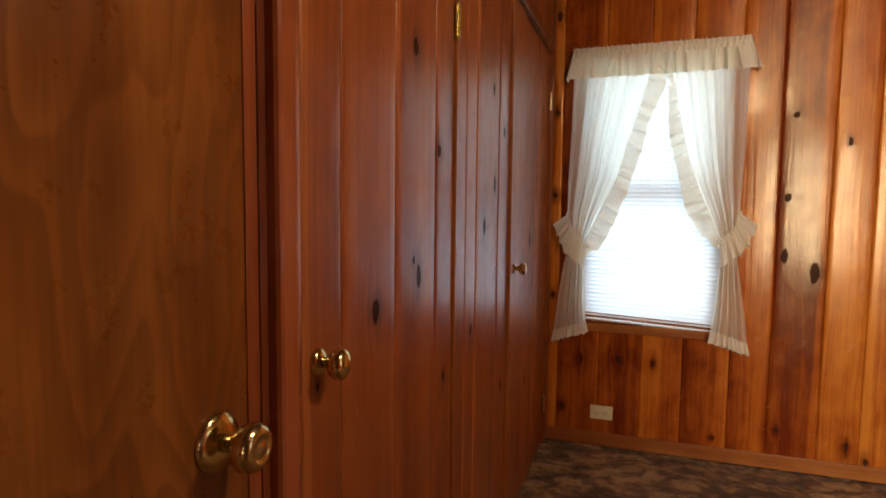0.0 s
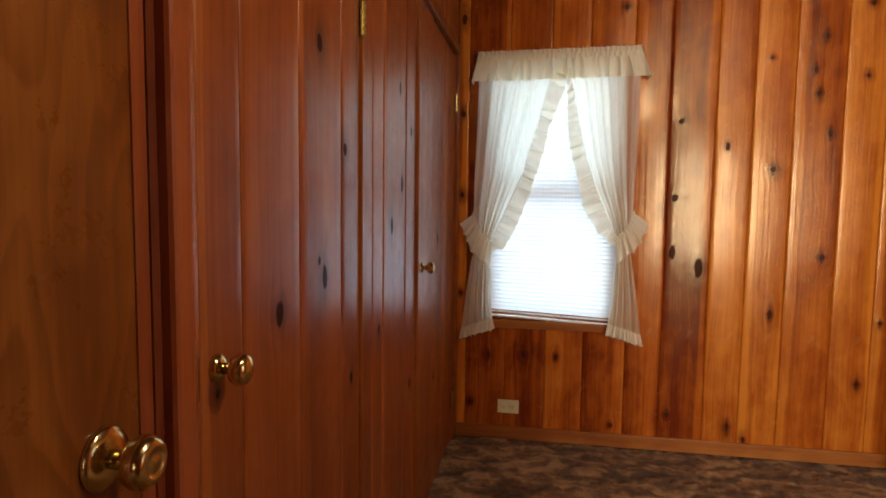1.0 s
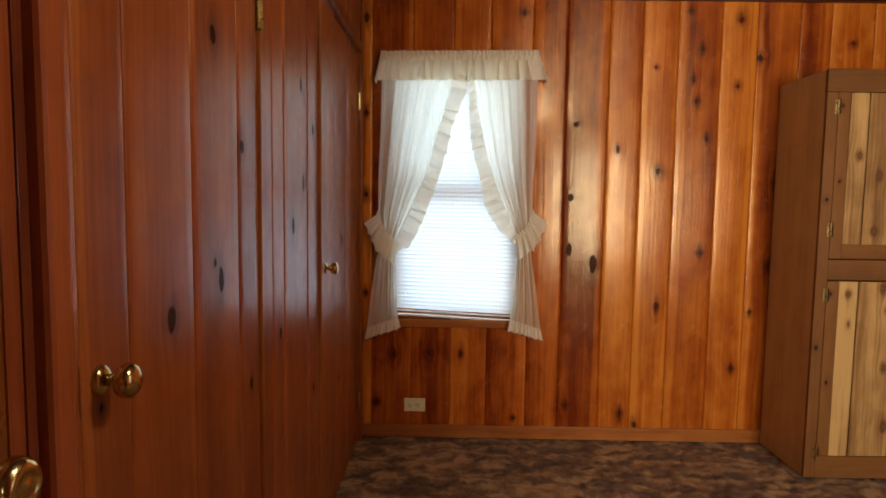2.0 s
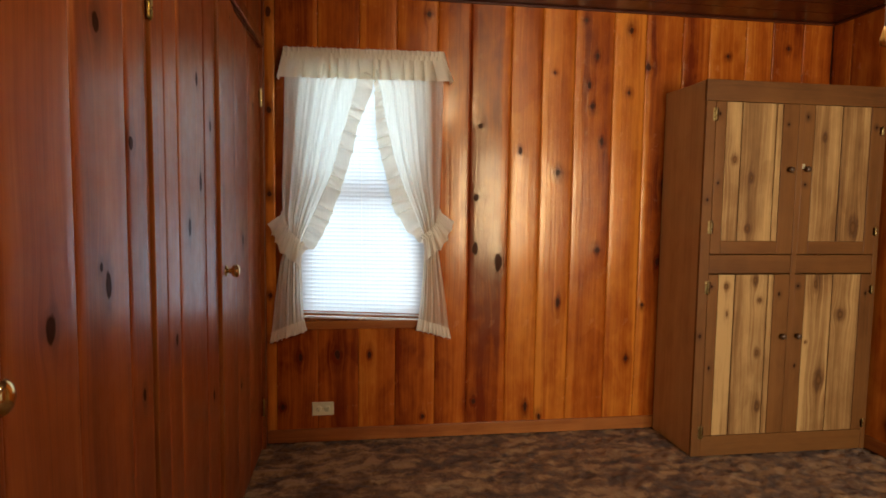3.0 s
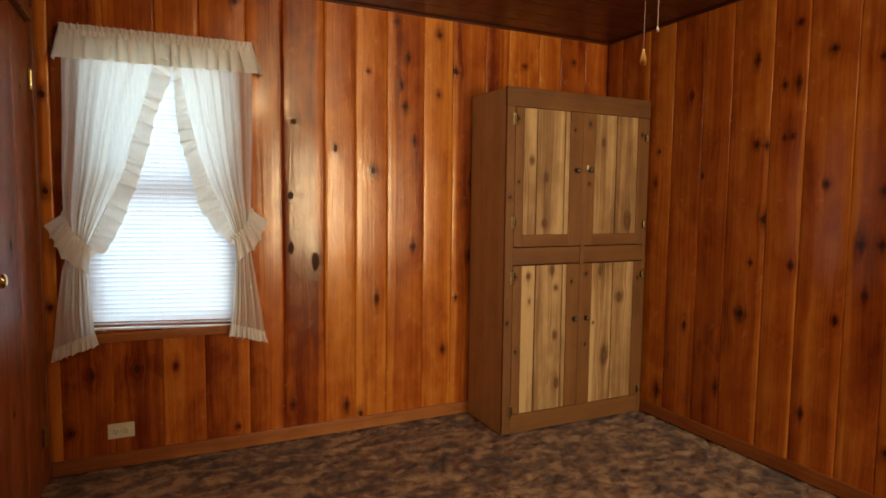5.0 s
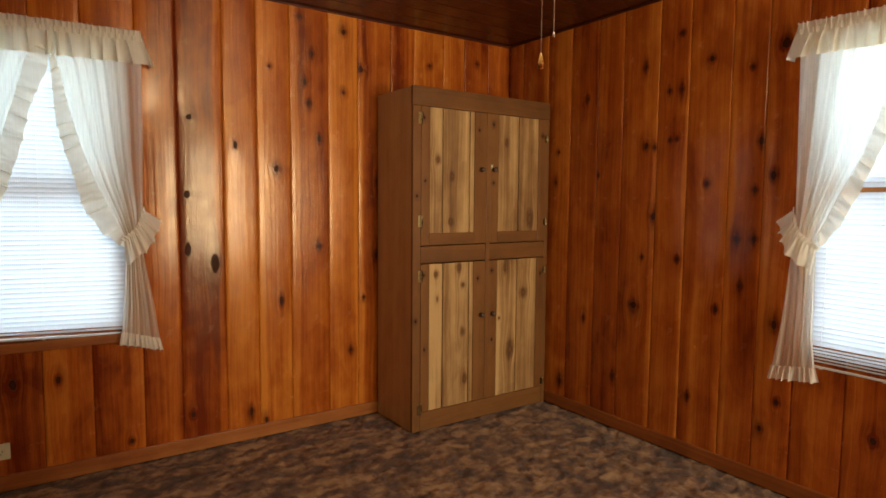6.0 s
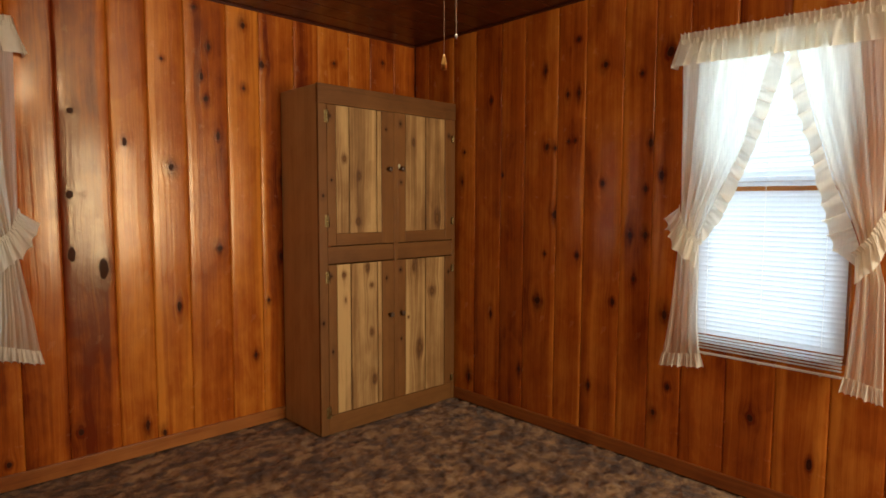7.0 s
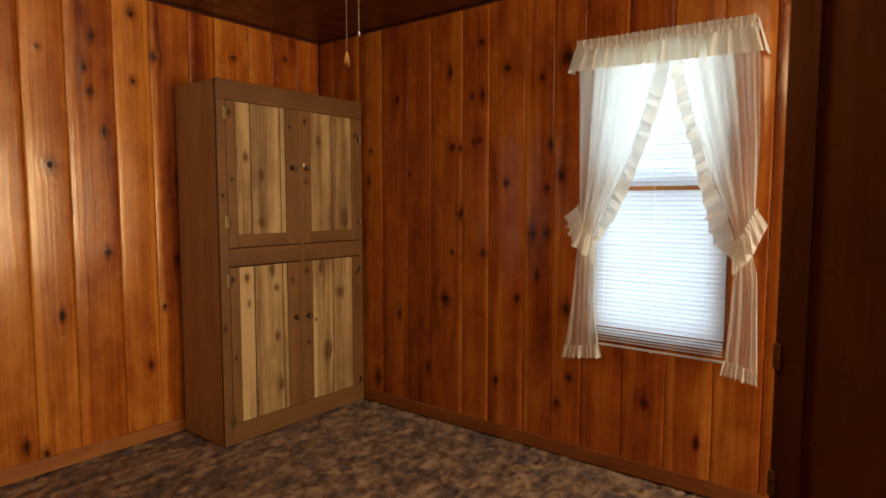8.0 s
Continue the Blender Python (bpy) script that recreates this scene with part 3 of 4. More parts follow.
casing_piece(0.6905, 0.737, 0.013, 0.0, 2.05, CASING_DARK, 1.0, 0.008)
casing_piece(0.6735, 0.6895, -0.006, 0.0, 2.0, CASING_DARK, 0.35, 0.001, 0.045)
casing_piece(0.742, 0.7645, -0.004, 0.0, 2.0, CASING_DARK, 0.75)
casing_piece(1.4895, 1.502, 0.004, 0.0, 2.05, TRIM, 0.62, 0.003)
casing_piece(1.5025, 1.586, 0.001, 0.0, 2.05, PINE_RED, 0.45, 0.002)
casing_piece(2.147, 2.184, 0.011, 0.0, 2.05, TRIM, 0.62, 0.004)
casing_piece(3.088, 3.125, 0.014, 0.0, 2.05, TRIM, 0.30, 0.004)
casing_piece(2.185, 3.087, 0.020, 2.002, 2.052, TRIM, 0.05, 0.004, -0.0005)
casing_piece(0.738, 1.490, 0.016, 2.002, 2.052, TRIM, 0.2, 0.004, -0.0005)
strike = trim_piece("strike_plate", ON_WEST, (0.745, 0.760, 0.0005, 0.0038, 0.99, 1.055), DARK_IRON, "small dark metal strike plate on the jamb", 0.001)


# ---- windows ----
def build_window(name, m, hole, label, lift=0.01):
    """Wooden double-hung sash, glass, casing, sill, and a blind of thin slats in front of it."""
    a, b, z0, z1 = hole
    win = thing(name, m, label, "window", "structure")
    mid = (z0 + z1) / 2 + lift
    t = 0.03
    for nm, bx in (("jamb", (a, a + t, 0.02, 0.115, z0, z1)), ("jamb", (b - t, b, 0.02, 0.115, z0, z1)), ("head", (a + t, b - t, 0.02, 0.115, z1 - t, z1)),
                   ("stool", (a + t, b - t, 0.02, 0.115, z0, z0 + 0.02))):
        part(nm, box(*bx, 0.002), TRIM_ALONG if nm in ("head", "stool") else TRIM, win, tone=0.55)
    part("meeting_rail", box(a + t, b - t, 0.050, 0.080, mid - 0.022, mid + 0.022, 0.003), TRIM_ALONG, win, "orange varnished meeting rail", tone=0.7)
    for s0, s1, y in ((z0 + 0.02, mid - 0.022, 0.055), (mid + 0.022, z1 - t, 0.075)):
        bm = box(a + t, a + t + 0.035, y, y + 0.02, s0, s1)
        box(b - t - 0.035, b - t, y, y + 0.02, s0, s1, 0, bm)
        box(a + t + 0.035, b - t - 0.035, y, y + 0.02, s0, s0 + 0.03, 0, bm)
        part("sash", bm, TRIM, win, tone=0.6)
        pane = part("pane", box(a + t + 0.035, b - t - 0.035, y + 0.008, y + 0.011, s0 + 0.03, s1), GLASS, win)
        pane.visible_shadow = False
    return win


def sill(m, a, b, z0, z1, tone):
    trim_piece("window_sill", m, (a, b, -0.016, -0.0005, z0, z1), TRIM_ALONG, "plain varnished pine strip under the window", 0.003, tone)


def build_blind(m, a, b, z_top, z_low, lean, stack, label, upper=71, gap=(9.0, 9.0)):
    """A blind: head box, slats on cords, bottom bar; lean: how much lower its right end hangs."""
    ob = thing("window_blind", m, label, "blind")
    part("headrail", box(a, b, -0.012, 0.018, z_top - 0.03, z_top, 0.002), WHITE, ob)
    w, pitch = b - a, 0.0205
    arc = [(-0.0125, 0.0), (-0.005, 0.0022), (0.005, 0.0022), (0.0125, 0.0)]
    rows = [[(x, u, v) for u, v in arc] for x in (0.0, w * 0.5, w)]
    slat = mesh_of("slat", sheet(rows), SLAT, True)
    n = int((z_top - 0.04 - z_low) / pitch)
    for i in range(n):
        f = i / max(1, n - 1)
        z = z_top - 0.042 - pitch * i
        if gap[0] < z < gap[1]:
            continue
        roll = math.degrees(math.atan2(-lean * f ** 4, w))
        part("slat", slat, None, ob, m=Matrix.Translation((a, 0.006 + 0.0006 * math.sin(i * 2.3), z)) @ pose(0, 0, 0, 0, -roll, 0) @ pose(0, 0, 0, -(upper if z > 1.32 else 73) + 3 * math.sin(i * 1.7), 0, 0))
    end = z_top - 0.042 - pitch * n
    roll = math.degrees(math.atan2(-lean, w))
    base = Matrix.Translation((a, 0.004, end)) @ pose(0, 0, 0, 0, -roll, 0)
    for i in range(stack):
        part("slat", slat, None, ob, m=base @ pose(0, -0.006, -0.013 * i, 8 + 3 * math.sin(i), 0, 0))
    low = -0.013 * stack - 0.006
    part("bottom_bar", box(0, w, -0.012, 0.010, low - 0.010, low, 0.003), WHITE, ob, m=base)
    for k in (0.12, 0.5, 0.88):
        part("ladder_cord", box(w * k - 0.0008, w * k + 0.0008, -0.0095, -0.008, end, z_top - 0.03), WHITE, ob, m=pose(a, 0, 0))
        part("cord_button", box(w * k - 0.006, w * k + 0.006, -0.010, 0.006, low - 0.015, low - 0.0095, 0.002), IVORY, ob, m=base)
    return ob


build_window("window_1", ON_NORTH, W1, "double-hung window in a varnished pine frame")
sill(ON_NORTH, -0.345, 0.415, 0.602, 0.644, 0.85)
build_blind(ON_NORTH, -0.30, 0.365, 1.945, 0.685, 0.030, 1, "white slatted blind lowered over the window")
build_window("window_2", ON_EAST, W2, "double-hung window in a varnished pine frame", 0.042)
build_blind(ON_EAST, -1.225, -0.625, 1.945, 0.665, 0.0, 5, "white slatted blind with spare slats stacked at its foot", 50, (1.322, 1.347))
# Unseen, assumed opening round the added south light
build_window("assumed_window_3", ON_SOUTH, W3, "double-hung window in a varnished pine frame")


# ---- curtains ----
def flute(t, n, ph):
    """Uneven gathers along a ruffle: the phase of the flutes and their swell."""
    turn = 2 * math.pi * n * t + 1.1 * math.sin(2 * math.pi * n * 0.27 * t + ph * 3) + 0.7 * math.sin(2 * math.pi * n * 0.43 * t + ph) + ph
    return turn, 0.66 + 0.26 * math.sin(2 * math.pi * n * 0.21 * t + ph * 2) + 0.14 * math.sin(2 * math.pi * n * 0.61 * t + ph)


def ruffle(path, drops, y0, flutes, deep, ph, steps=None, rows=9, over=0.30, start=0.12):
    """A gathered strip: sewn along the path, its free edge hanging off by the drops and swinging out of the plane."""
    px, pz = [p[0] for p in path], [p[1] for p in path]
    dx, dz = [d[0] for d in drops], [d[1] for d in drops]
    run = [0.0]
    for a, b in zip(path, path[1:]):
        run.append(run[-1] + math.hypot(b[0] - a[0], b[1] - a[1]))
    run = [r / run[-1] for r in run]
    steps = steps or flutes * 14
    long = sum(math.hypot(b[0] - a[0], b[1] - a[1]) for a, b in zip(path, path[1:]))
    grid = [[] for _ in range(rows)]
    for i in range(steps + 1):
        t = i / steps
        x, z = float(np.interp(t, run, px)), float(np.interp(t, run, pz))
        x2, z2 = float(np.interp(min(1, t + 0.01), run, px)), float(np.interp(min(1, t + 0.01), run, pz))
        x1, z1 = float(np.interp(max(0, t - 0.01), run, px)), float(np.interp(max(0, t - 0.01), run, pz))
        size = math.hypot(x2 - x1, z2 - z1) or 1.0
        tx, tz = (x2 - x1) / size, (z2 - z1) / size
        ex, ez = float(np.interp(t, run, dx)), float(np.interp(t, run, dz))
        turn, swell = flute(t, flutes, ph)
        g, side = math.sin(turn), math.cos(turn) * over * long / flutes
        y = y0(t) if callable(y0) else y0
        for j in range(rows):
            k = j / (rows - 1)
            open_ = start + (1 - start) * k
            stretch = k * (1 + 0.06 * g * swell)
            grid[j].append((x + ex * stretch + tx * side * open_ * swell, y - deep * open_ * (g * swell + 0.35) - 0.002 * (1 - k) * math.sin(turn * 2.7), z + ez * stretch + tz * side * open_ * swell))
    return sheet(grid)


def curtain_set(m, label, shape):
    """Ruffled cottage curtains, tied back at both sides under a gathered valance. Local x along the wall, y into it."""
    ob = thing("ruffled_curtain", m, label, "curtain", group="window curtains")
    rnd = random.Random(shape["seed"])
    (xl, zl), (xr, zr) = shape["top"]
    (sl, tl), (sr, tr) = shape["skirt"]
    depth = -0.045

    part("curtain_rod", box(xl - 0.002, xr + 0.002, depth - 0.002, depth + 0.004, min(zl, zr) - 0.045, min(zl, zr) - 0.030, 0.001), WHITE, ob)
    for x in (xl, xr):
        part("rod_end", box(x - 0.003, x + 0.003, depth, -0.002, min(zl, zr) - 0.045, min(zl, zr) - 0.030, 0.001), WHITE, ob)
    # valance: a standing frill over the rod, the rod pocket, then the skirt with its returns to the wall
    ph = rnd.uniform(0, 6)
    rod = [(xl + (xr - xl) * i / 6, zl - 0.034 + (zr - zl) * i / 6) for i in range(7)]
    val = part("valance", ruffle([(x, z + 0.002) for x, z in rod], [(sl - xl, tl - zl + 0.036)] + [(0, (tl + (tr - tl) * i / 6) - (zl + (zr - zl) * i / 6) + 0.036) for i in range(1, 6)] + [(sr - xr, tr - zr + 0.036)],
                                  depth - 0.012, 15, 0.030, ph, 420, 12, 0.36, 0.08), FRILL, ob, smooth=True)
    part("heading_frill", ruffle(rod, [(0, 0.034)] * 7, depth - 0.012, 34, 0.008, ph + 1, 520, 6, 0.30, 0.30), FRILL, val, smooth=True)
    part("rod_pocket", ruffle([(x, z + 0.006) for x, z in rod], [(0, -0.022)] * 7, depth - 0.021, 34, 0.0040, ph + 2, 440, 5, 0.1, 1.0), FRILL, val, smooth=True)
    for x, z, s, t in ((xl, zl, sl, tl), (xr, zr, sr, tr)):
        rows = []
        for j in range(9):
            k = j / 8
            rows.append([(x + (s - x) * k + 0.003 * math.sin(i * 1.3) * k, -0.003 + (depth - 0.012 - 0.012 * k) * i / 8, z - 0.005 + (t - z + 0.005) * k) for i in range(9)])
        part("valance_return", sheet(rows), FRILL, val, smooth=True)

    for side, sg in (("L", 1), ("R", -1)):
        outer, seam, free = shape["outer" + side], shape["seam" + side], shape["free" + side]
        low_o, low_i = shape["low" + side]
        tie = shape["tie" + side]
        tie_z = (tie[0][1] + tie[1][1]) / 2 - 0.02
        ph = rnd.uniform(0, 6)
        over = 0.004 if sg < 0 else 0.0

        def at(table, z):
            zs, xs = [p[1] for p in table][::-1], [p[0] for p in table][::-1]
            return float(np.interp(z, zs, xs))

        def fold(s, z):
            """Soft hanging folds that run together at the tie."""
            near = math.exp(-((z - tie_z) / 0.16) ** 2)
            below = 1.0 if z < tie_z else 0.0
            w = s + 0.035 * math.sin(6 * s + ph) + 0.02 * math.sin(3.1 * z + ph)
            broad = math.sin(2 * math.pi * 4.3 * w + ph) + 0.55 * math.sin(2 * math.pi * 7.7 * w + ph * 2 + 0.6 * math.sin(2.2 * z))
            crisp = math.sin(2 * math.pi * 15.0 * w + ph * 1.3)
            return -0.026 * near * math.sin(math.pi * s) + (0.0042 + 0.0035 * near + 0.002 * below) * broad + (0.0008 + 0.0010 * near) * crisp

        rows, nz, nx = [], 90, 84
        z_up = min(zl, zr) - 0.04
        for j in range(nz + 1):
            row = []
            for i in range(nx + 1):
                s = i / nx
                z_end = low_o + (low_i - low_o) * s + 0.055
                z = z_up + (z_end - z_up) * j / nz
                xo, xi = at(outer, z), at(seam, z)
                row.append((xo + (xi - xo) * s, depth + over + fold(s, z), z))
            rows.append(row)
        panel = part("panel", sheet(rows), SHEER, ob, smooth=True)
        # frill along the foot
        foot = [(at(outer, low_o + 0.06), low_o + 0.062), ((at(outer, low_o + 0.06) + at(seam, low_i + 0.06)) / 2, (low_o + low_i) / 2 + 0.062), (at(seam, low_i + 0.06), low_i + 0.062)]
        out_o, out_i = at(outer, low_o) - foot[0][0], at(seam, low_i) - foot[2][0]
        part("hem_frill", ruffle(foot, [(out_o - sg * 0.004, -0.062), (0, -0.062), (out_i + sg * 0.006, -0.062)], depth - 0.008 + over, 7, 0.012, ph + 2, 130, 8, 0.24, 0.2), FRILL, panel, smooth=True)
        # frill down the inner edge, sewn on the seam
        zs = [free[0][1] + 0.11 + (free[-1][1] - free[0][1] - 0.11) * i / 14 for i in range(15)]
        path = [(at(seam, z), z) for z in zs]
        hang = [(at(free, z - 0.012) - at(seam, z), -0.022 - 0.014 * i / 14) for i, z in enumerate(zs)]
        part("edge_frill", ruffle(path, hang, lambda t: depth - 0.007 + over - 0.018 * max(0.0, t - 0.6), 13, 0.020, ph + 1, 420, 10, 0.24, 0.15), FRILL, panel, smooth=True)
        # tieback: a band from the wall hook down round the panel, with a ruffle hanging off it
        (xa, za), (xb, zb), hang_a, hang_b = tie
        mid = ((xa + xb) / 2 - sg * 0.012, (za + zb) / 2 - 0.018)
        band = [(xa, za), mid, (xb, zb)]
        lift = lambda t: depth + 0.028 * (1 - t) ** 2 - 0.046 * math.sin(math.pi * min(1.0, 0.10 + 0.75 * t))
        mid_hang = ((hang_a[0] + hang_b[0]) * 0.55, (hang_a[1] + hang_b[1]) * 0.55)
        tb = part("tieback", ruffle(band, [hang_a, mid_hang, hang_b], lift, 5, 0.014, ph, 170, 11, 0.14, 0.10), FRILL, ob, smooth=True)
        part("band_frill", ruffle(band, [(-hang_a[0] * 0.10, 0.022), (sg * 0.012, 0.016), (sg * 0.016, 0.010)], lift, 11, 0.006, ph + 1, 150, 5, 0.2, 0.3), FRILL, tb, smooth=True)
    return ob


NORTH_CURTAIN = dict(
    seed=3, top=((-0.350, 2.022), (0.449, 2.034)), skirt=((-0.380, 1.868), (0.487, 1.880)),
    outerL=[(-0.345, 2.0), (-0.352, 1.65), (-0.362, 1.36), (-0.362, 1.20), (-0.342, 1.07), (-0.374, 0.95), (-0.400, 0.77), (-0.425, 0.53)],
    seamL=[(0.055, 2.0), (0.010, 1.87), (-0.032, 1.71), (-0.075, 1.57), (-0.120, 1.39), (-0.192, 1.23), (-0.272, 1.06), (-0.270, 0.95), (-0.264, 0.77), (-0.248, 0.58)],
    freeL=[(0.091, 1.84), (0.036, 1.72), (0.008, 1.64), (-0.010, 1.535), (-0.045, 1.43), (-0.078, 1.32), (-0.128, 1.185), (-0.172, 1.10), (-0.20, 1.05), (-0.272, 1.02)],
    outerR=[(0.447, 2.0), (0.447, 1.86), (0.443, 1.52), (0.436, 1.22), (0.425, 1.08), (0.441, 0.96), (0.474, 0.755), (0.500, 0.54)],
    seamR=[(0.08, 2.0), (0.123, 1.85), (0.153, 1.68), (0.196, 1.49), (0.248, 1.34), (0.309, 1.205), (0.362, 1.08), (0.356, 0.96), (0.342, 0.76), (0.322, 0.59)],
    freeR=[(0.094, 1.84), (0.106, 1.60), (0.135, 1.487), (0.165, 1.384), (0.192, 1.25), (0.249, 1.16), (0.295, 1.11), (0.356, 1.08)],
    lowL=(0.540, 0.600), lowR=(0.545, 0.597),
    tieL=((-0.372, 1.195), (-0.262, 1.035), (-0.062, -0.050), (-0.006, -0.108)), tieR=((0.448, 1.215), (0.350, 1.075), (0.068, -0.050), (0.006, -0.110)))
EAST_CURTAIN = dict(
    seed=11, top=((-1.283, 2.012), (-0.535, 1.995)), skirt=((-1.322, 1.870), (-0.492, 1.845)),
    outerL=[(-1.280, 2.0), (-1.276, 1.80), (-1.266, 1.30), (-1.262, 1.13), (-1.276, 1.04), (-1.300, 0.77), (-1.340, 0.51)],
    seamL=[(-0.89, 2.0), (-0.915, 1.866), (-0.968, 1.657), (-1.026, 1.464), (-1.110, 1.28), (-1.178, 1.12), (-1.172, 1.0), (-1.169, 0.735), (-1.145, 0.54)],
    freeL=[(-0.865, 1.80), (-0.905, 1.68), (-0.945, 1.55), (-0.980, 1.46), (-1.030, 1.34), (-1.090, 1.20), (-1.172, 1.11)],
    outerR=[(-0.530, 2.0), (-0.518, 1.80), (-0.508, 1.50), (-0.515, 1.176), (-0.522, 1.08), (-0.498, 0.98), (-0.481, 0.53)],
    seamR=[(-0.86, 2.0), (-0.820, 1.853), (-0.753, 1.60), (-0.679, 1.36), (-0.610, 1.20), (-0.572, 1.09), (-0.588, 0.97), (-0.602, 0.71), (-0.615, 0.55)],
    freeR=[(-0.855, 1.80), (-0.815, 1.65), (-0.774, 1.53), (-0.715, 1.31), (-0.675, 1.13), (-0.625, 1.07), (-0.572, 1.06)],
    lowL=(0.512, 0.540), lowR=(0.530, 0.555),
    tieL=((-1.285, 1.245), (-1.170, 1.085), (-0.058, -0.050), (-0.006, -0.100)), tieR=((-0.505, 1.230), (-0.590, 1.070), (0.036, -0.055), (0.004, -0.100)))
curtain_set(ON_NORTH, "sheer cream ruffled curtains tied back at the window", NORTH_CURTAIN)
curtain_set(ON_EAST, "sheer cream ruffled curtains glowing in window light", EAST_CURTAIN)


# ---- wardrobe ----
WX0, WX1, WY, WTOP = 1.685, 2.675, 2.757, 1.88


def knots_on(ob, spots):
    for k in range(KNOTS):
        ob["knot_%d" % k] = [float(c) for c in (spots[k] if k < len(spots) else (9.0, 9.0, 0.001))]
    return ob


def piece(parent, name, x0, x1, z0, z1, y0, y1, material, tone=0.5, spots=(), label="", bevel=0.0025):
    """A board of the wardrobe, with its own origin at its middle for the grain."""
    cx = (x0 + x1) / 2
    along_x = material in (FRAME_ALONG,)
    bm = box(x0 - cx, x1 - cx, y0, y1, z0, z1, bevel) if not along_x else box(x0, x1, y0, y1, z0, z1, bevel)
    ob = part(name, bm, material, parent, label, None if along_x else pose(cx, 0, 0), tone=tone)
    return knots_on(ob, [(x - cx, z, r) for x, z, r in spots])


def wardrobe():
    ob = thing("wardrobe", pose(0, 0, 0), "tall brown wooden wardrobe with pale plank door panels", "wardrobe")
    y0, y1 = WY + 0.02, NORTH - 0.017
    for nm, bx in (("side_panel", (WX0 + 0.001, WX0 + 0.018, y0, y1, 0.0, WTOP - 0.001)), ("side_panel", (WX1 - 0.018, WX1 - 0.001, y0, y1, 0.0, WTOP - 0.001)),
                   ("top_panel", (WX0 + 0.018, WX1 - 0.018, y0, y1, WTOP - 0.019, WTOP - 0.001)), ("floor_panel", (WX0 + 0.018, WX1 - 0.018, y0, y1, 0.04, 0.058)),
                   ("back_panel", (WX0 + 0.018, WX1 - 0.018, y1 - 0.008, y1, 0.058, WTOP - 0.019))):
        # only the sides get the plywood with light painted into it
        knots_on(part(nm, box(*bx, 0.001), PLY_SIDE_BRIGHT if nm == "side_panel" else PLY, ob, "brown stained plywood panel", tone=0.45), [])
    f0, f1 = WY, WY + 0.0195
    piece(ob, "stile", WX0, 1.735, 0.0, WTOP - 0.101, f0, f1, FRAME_WOOD, 0.5, [(1.71, 1.3, 0.007), (1.705, 0.62, 0.008)])
    piece(ob, "stile", 2.648, WX1, 0.0, WTOP - 0.101, f0, f1, FRAME_WOOD, 0.45)
    piece(ob, "stile", 2.1805, 2.2095, 0.106, 1.779, f0 - 0.0045, f1, FRAME_WOOD, 0.62)
    piece(ob, "top_rail", WX0 - 0.002, WX1 + 0.002, 1.78, WTOP + 0.002, f0 - 0.001, f1, FRAME_ALONG, 0.42)
    piece(ob, "middle_rail", 1.736, 2.647, 0.935, 1.028, f0 + 0.001, f1, FRAME_ALONG, 0.42)
    piece(ob, "bottom_rail", 1.736, 2.647, 0.0, 0.104, f0 + 0.001, f1, FRAME_ALONG, 0.5)

    def door(x0, x1, z0, z1, p0, p1, cuts, tones, knob_x, knob_z, spots, hinge_x, hinges, foot):
        d = part("door", box(x0 + 0.01, x1 - 0.01, WY + 0.006, WY + 0.016, z0 + 0.01, z1 - 0.01), PLY, ob, "plank-panelled door")
        knots_on(d, [])
        a, b = WY - 0.003, WY + 0.0055
        piece(d, "door_stile", x0 + 0.0008, p0, z0, z1, a, b, FRAME_WOOD, 0.55, [(x0 + 0.02, z1 - 0.06, 0.006), (x0 + 0.025, z0 + 0.35, 0.006)])
        piece(d, "door_stile", p1, x1 - 0.0008, z0, z1, a, b, FRAME_WOOD, 0.48, [(p1 + 0.03, z1 - 0.1, 0.006)])
        if foot:
            piece(d, "door_rail", p0 + 0.0005, p1 - 0.0005, z0, z0 + foot, a, b, FRAME_ALONG, 0.5)
        edges = [p0, *cuts, p1]
        for e0, e1, tn in zip(edges, edges[1:], tones):
            piece(d, "plank", e0 + 0.0028, e1 - 0.0028, z0 + foot + 0.0005, z1 - 0.001, a + 0.0015, b, PALE, tn - 0.12, [(p[0], p[1], p[2] * 0.8) for p in spots if e0 <= p[0] < e1], bevel=0.0015)
        turn = pose(knob_x, a, knob_z, 90, 0, 0)
        part("knob", lathe([(0.007, 0.0), (0.006, 0.010), (0.013, 0.015), (0.0155, 0.022), (0.012, 0.029), (0.004, 0.031)], 18), KNOB_WOOD, d, "small dark turned knob", turn, True)
        for z in hinges:
            hinge(d, hinge_x, z, pose(0, a + 0.003, 0), 0.062 if hinge_x < 2 else 0.040)
        return d

    door(1.7345, 2.181, 1.033, 1.778, 1.789, 2.095, [1.875, 2.060], [0.92, 0.72, 0.80], 2.141, 1.455,
         [(1.845, 1.50, 0.016), (1.94, 1.41, 0.011), (1.93, 1.16, 0.014)], 1.733, (1.715, 1.165), 0.065)
    part("catch_plate", box(2.212, 2.226, WY - 0.0055, WY - 0.0028, 1.462, 1.486, 0.001), IVORY, ob, "small pale catch plate")
    door(2.209, 2.6485, 1.033, 1.778, 2.268, 2.587, [2.425], [0.70, 0.62], 2.232, 1.460, [(2.52, 1.17, 0.022), (2.33, 1.62, 0.010)], 2.650, (1.66, 1.15), 0.065)
    door(1.7345, 2.181, 0.108, 0.930, 1.789, 2.095, [1.880, 2.062], [0.88, 0.74, 0.88], 2.150, 0.615,
         [(1.835, 0.87, 0.018), (1.845, 0.73, 0.008), (2.02, 0.80, 0.014), (2.02, 0.53, 0.013), (2.04, 0.25, 0.014), (1.99, 0.9, 0.014)], 1.733, (0.865, 0.125), 0.0)
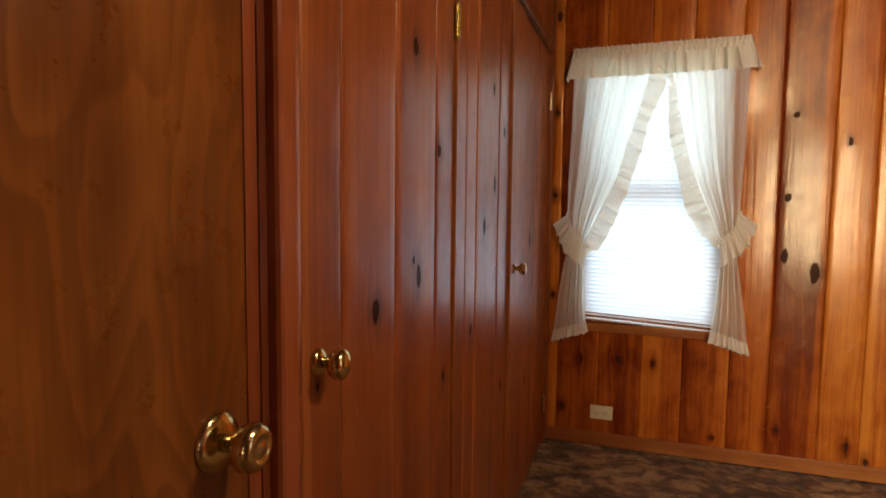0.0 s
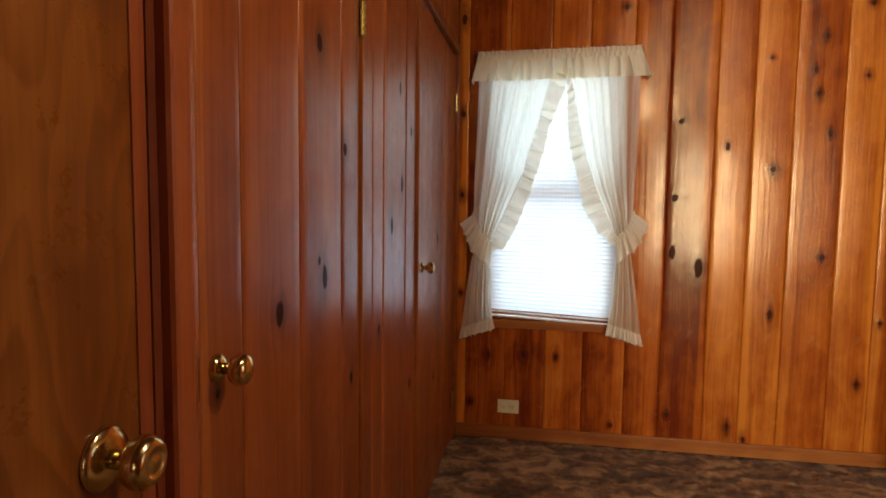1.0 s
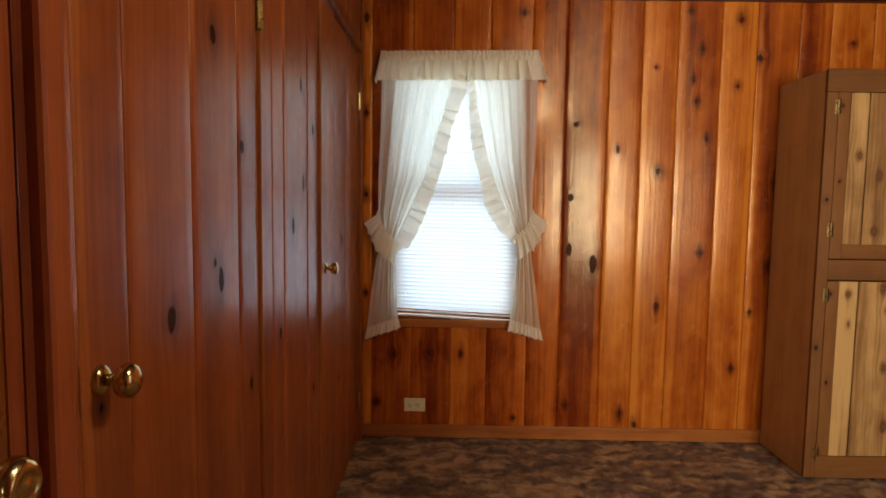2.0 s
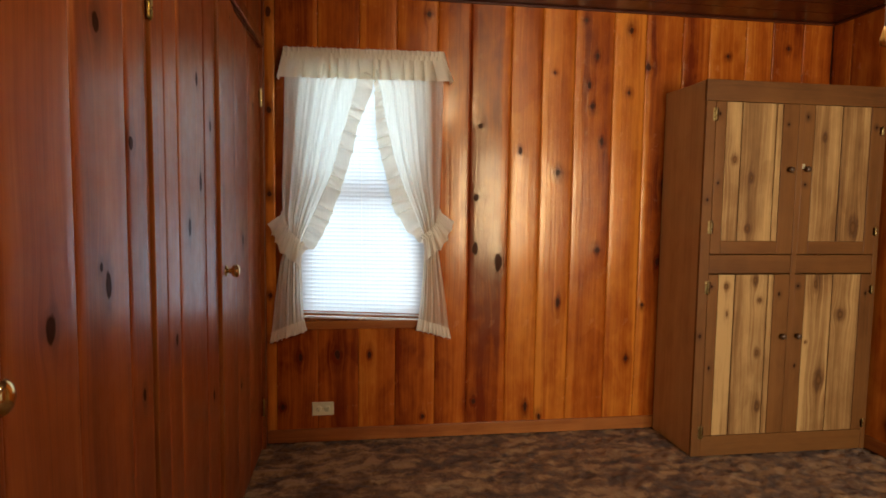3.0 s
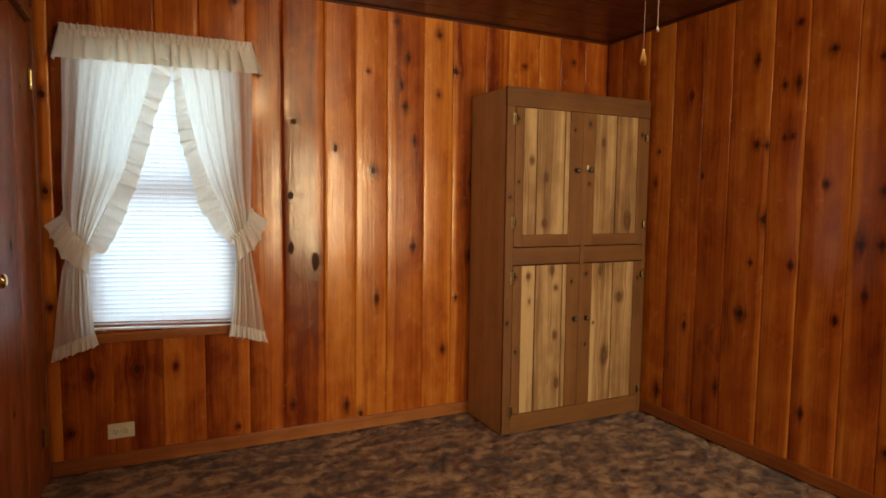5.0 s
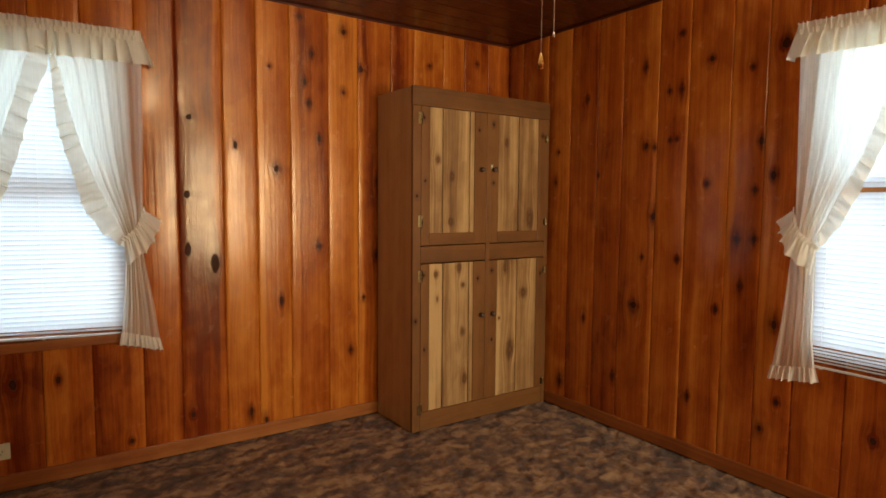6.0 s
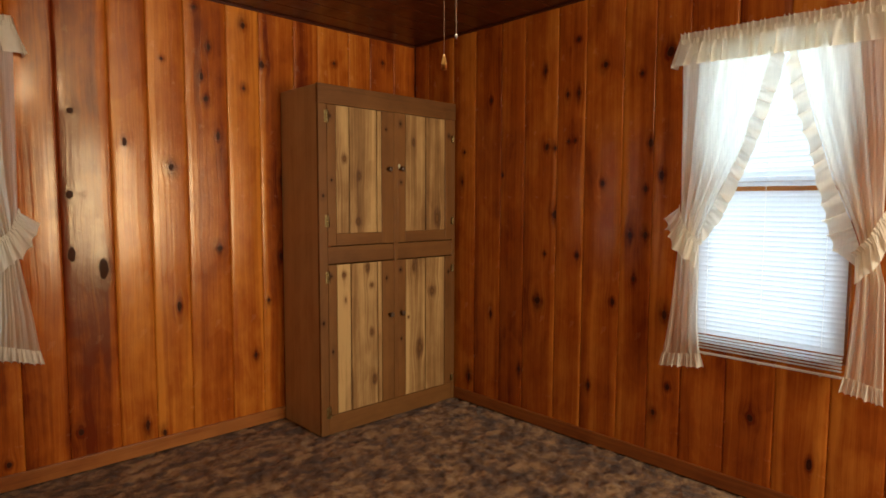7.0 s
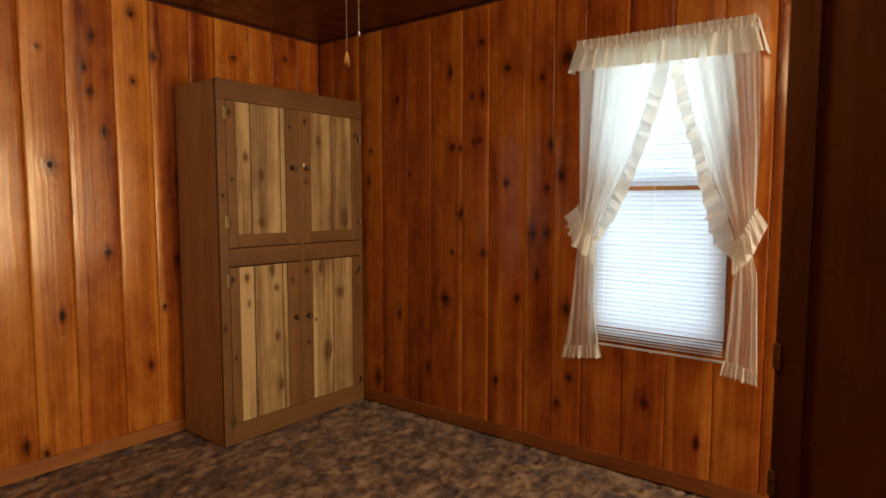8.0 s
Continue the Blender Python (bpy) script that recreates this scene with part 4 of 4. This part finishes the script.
    door(2.209, 2.6485, 0.108, 0.930, 2.268, 2.587, [2.425], [0.72, 0.66], 2.235, 0.615, [(2.29, 0.58, 0.010), (2.38, 0.38, 0.024), (2.48, 0.72, 0.022), (2.33, 0.88, 0.016)], 2.650, (0.85, 0.14), 0.0)
    return ob


wardrobe()


# ---- ceiling lamp with its pull cords ----
def ceiling_lamp():
    ob = thing("ceiling_lamp", pose(0.762, 0.816, TOP), "round ceiling lamp with two hanging pull cords", "lamp")
    part("canopy", lathe([(0.085, -0.001), (0.085, -0.012), (0.07, -0.03), (0.05, -0.045), (0.05, -0.06)], 32), OLD_BRASS, ob, "aged brass canopy", smooth=True)
    for i, (dx, dy, low, tip) in enumerate(((-0.0036, -0.0042, 1.528, True), (0.0372, 0.0072, 1.573, False))):
        bm = lathe([(0.0008, low - TOP), (0.0008, -0.02)], 8)
        c = part("pull_cord", bm, CORD, ob, "thin pull cord", pose(dx, dy, 0))
        for z in (-0.46, -0.62):
            if TOP + z > low + 0.02:
                part("bead", lathe([(0.0005, z - 0.002), (0.0018, z), (0.0005, z + 0.002)], 8), BRASS, c, smooth=True)
        if tip:
            part("toggle", lathe([(0.0012, low - TOP + 0.003), (0.003, low - TOP - 0.003), (0.0052, low - TOP - 0.014), (0.0057, low - TOP - 0.019), (0.0042, low - TOP - 0.024), (0.0012, low - TOP - 0.025)], 14), BEECH, c, "turned wooden toggle", smooth=True)
        else:
            part("toggle", lathe([(0.0006, low - TOP + 0.004), (0.0024, low - TOP), (0.0024, low - TOP - 0.004), (0.0006, low - TOP - 0.006)], 10), WHITE, c, "small white toggle", smooth=True)
    return ob


ceiling_lamp()


# ---- outlet ----
def outlet():
    ob = thing("wall_outlet", ON_NORTH @ pose(-0.165, 0, 0.176), "ivory plastic double outlet on the pine wall", "outlet")
    part("cover_plate", box(-0.056, 0.056, -0.007, -0.0005, -0.036, 0.036, 0.0025), IVORY, ob)
    for x in (-0.022, 0.022):
        s = part("socket", lathe([(0.0165, 0.0), (0.0165, 0.0022), (0.015, 0.003)], 20), IVORY, ob, "", pose(x, -0.0065, 0, 90, 0, 0), True)
        for dx, dz, w, h in ((-0.006, 0.003, 0.0024, 0.008), (0.006, 0.003, 0.0024, 0.008), (0.0, -0.009, 0.0045, 0.0045)):
            part("slot", box(dx - w / 2, dx + w / 2, dz - h / 2, dz + h / 2, 0.0028, 0.0036), SOCKET_DARK, s)
    part("screw", lathe([(0.003, 0.0), (0.003, 0.001), (0.002, 0.0016)], 10), OLD_BRASS, ob, "", pose(0, -0.007, 0, 90, 0, 0))
    return ob


outlet()
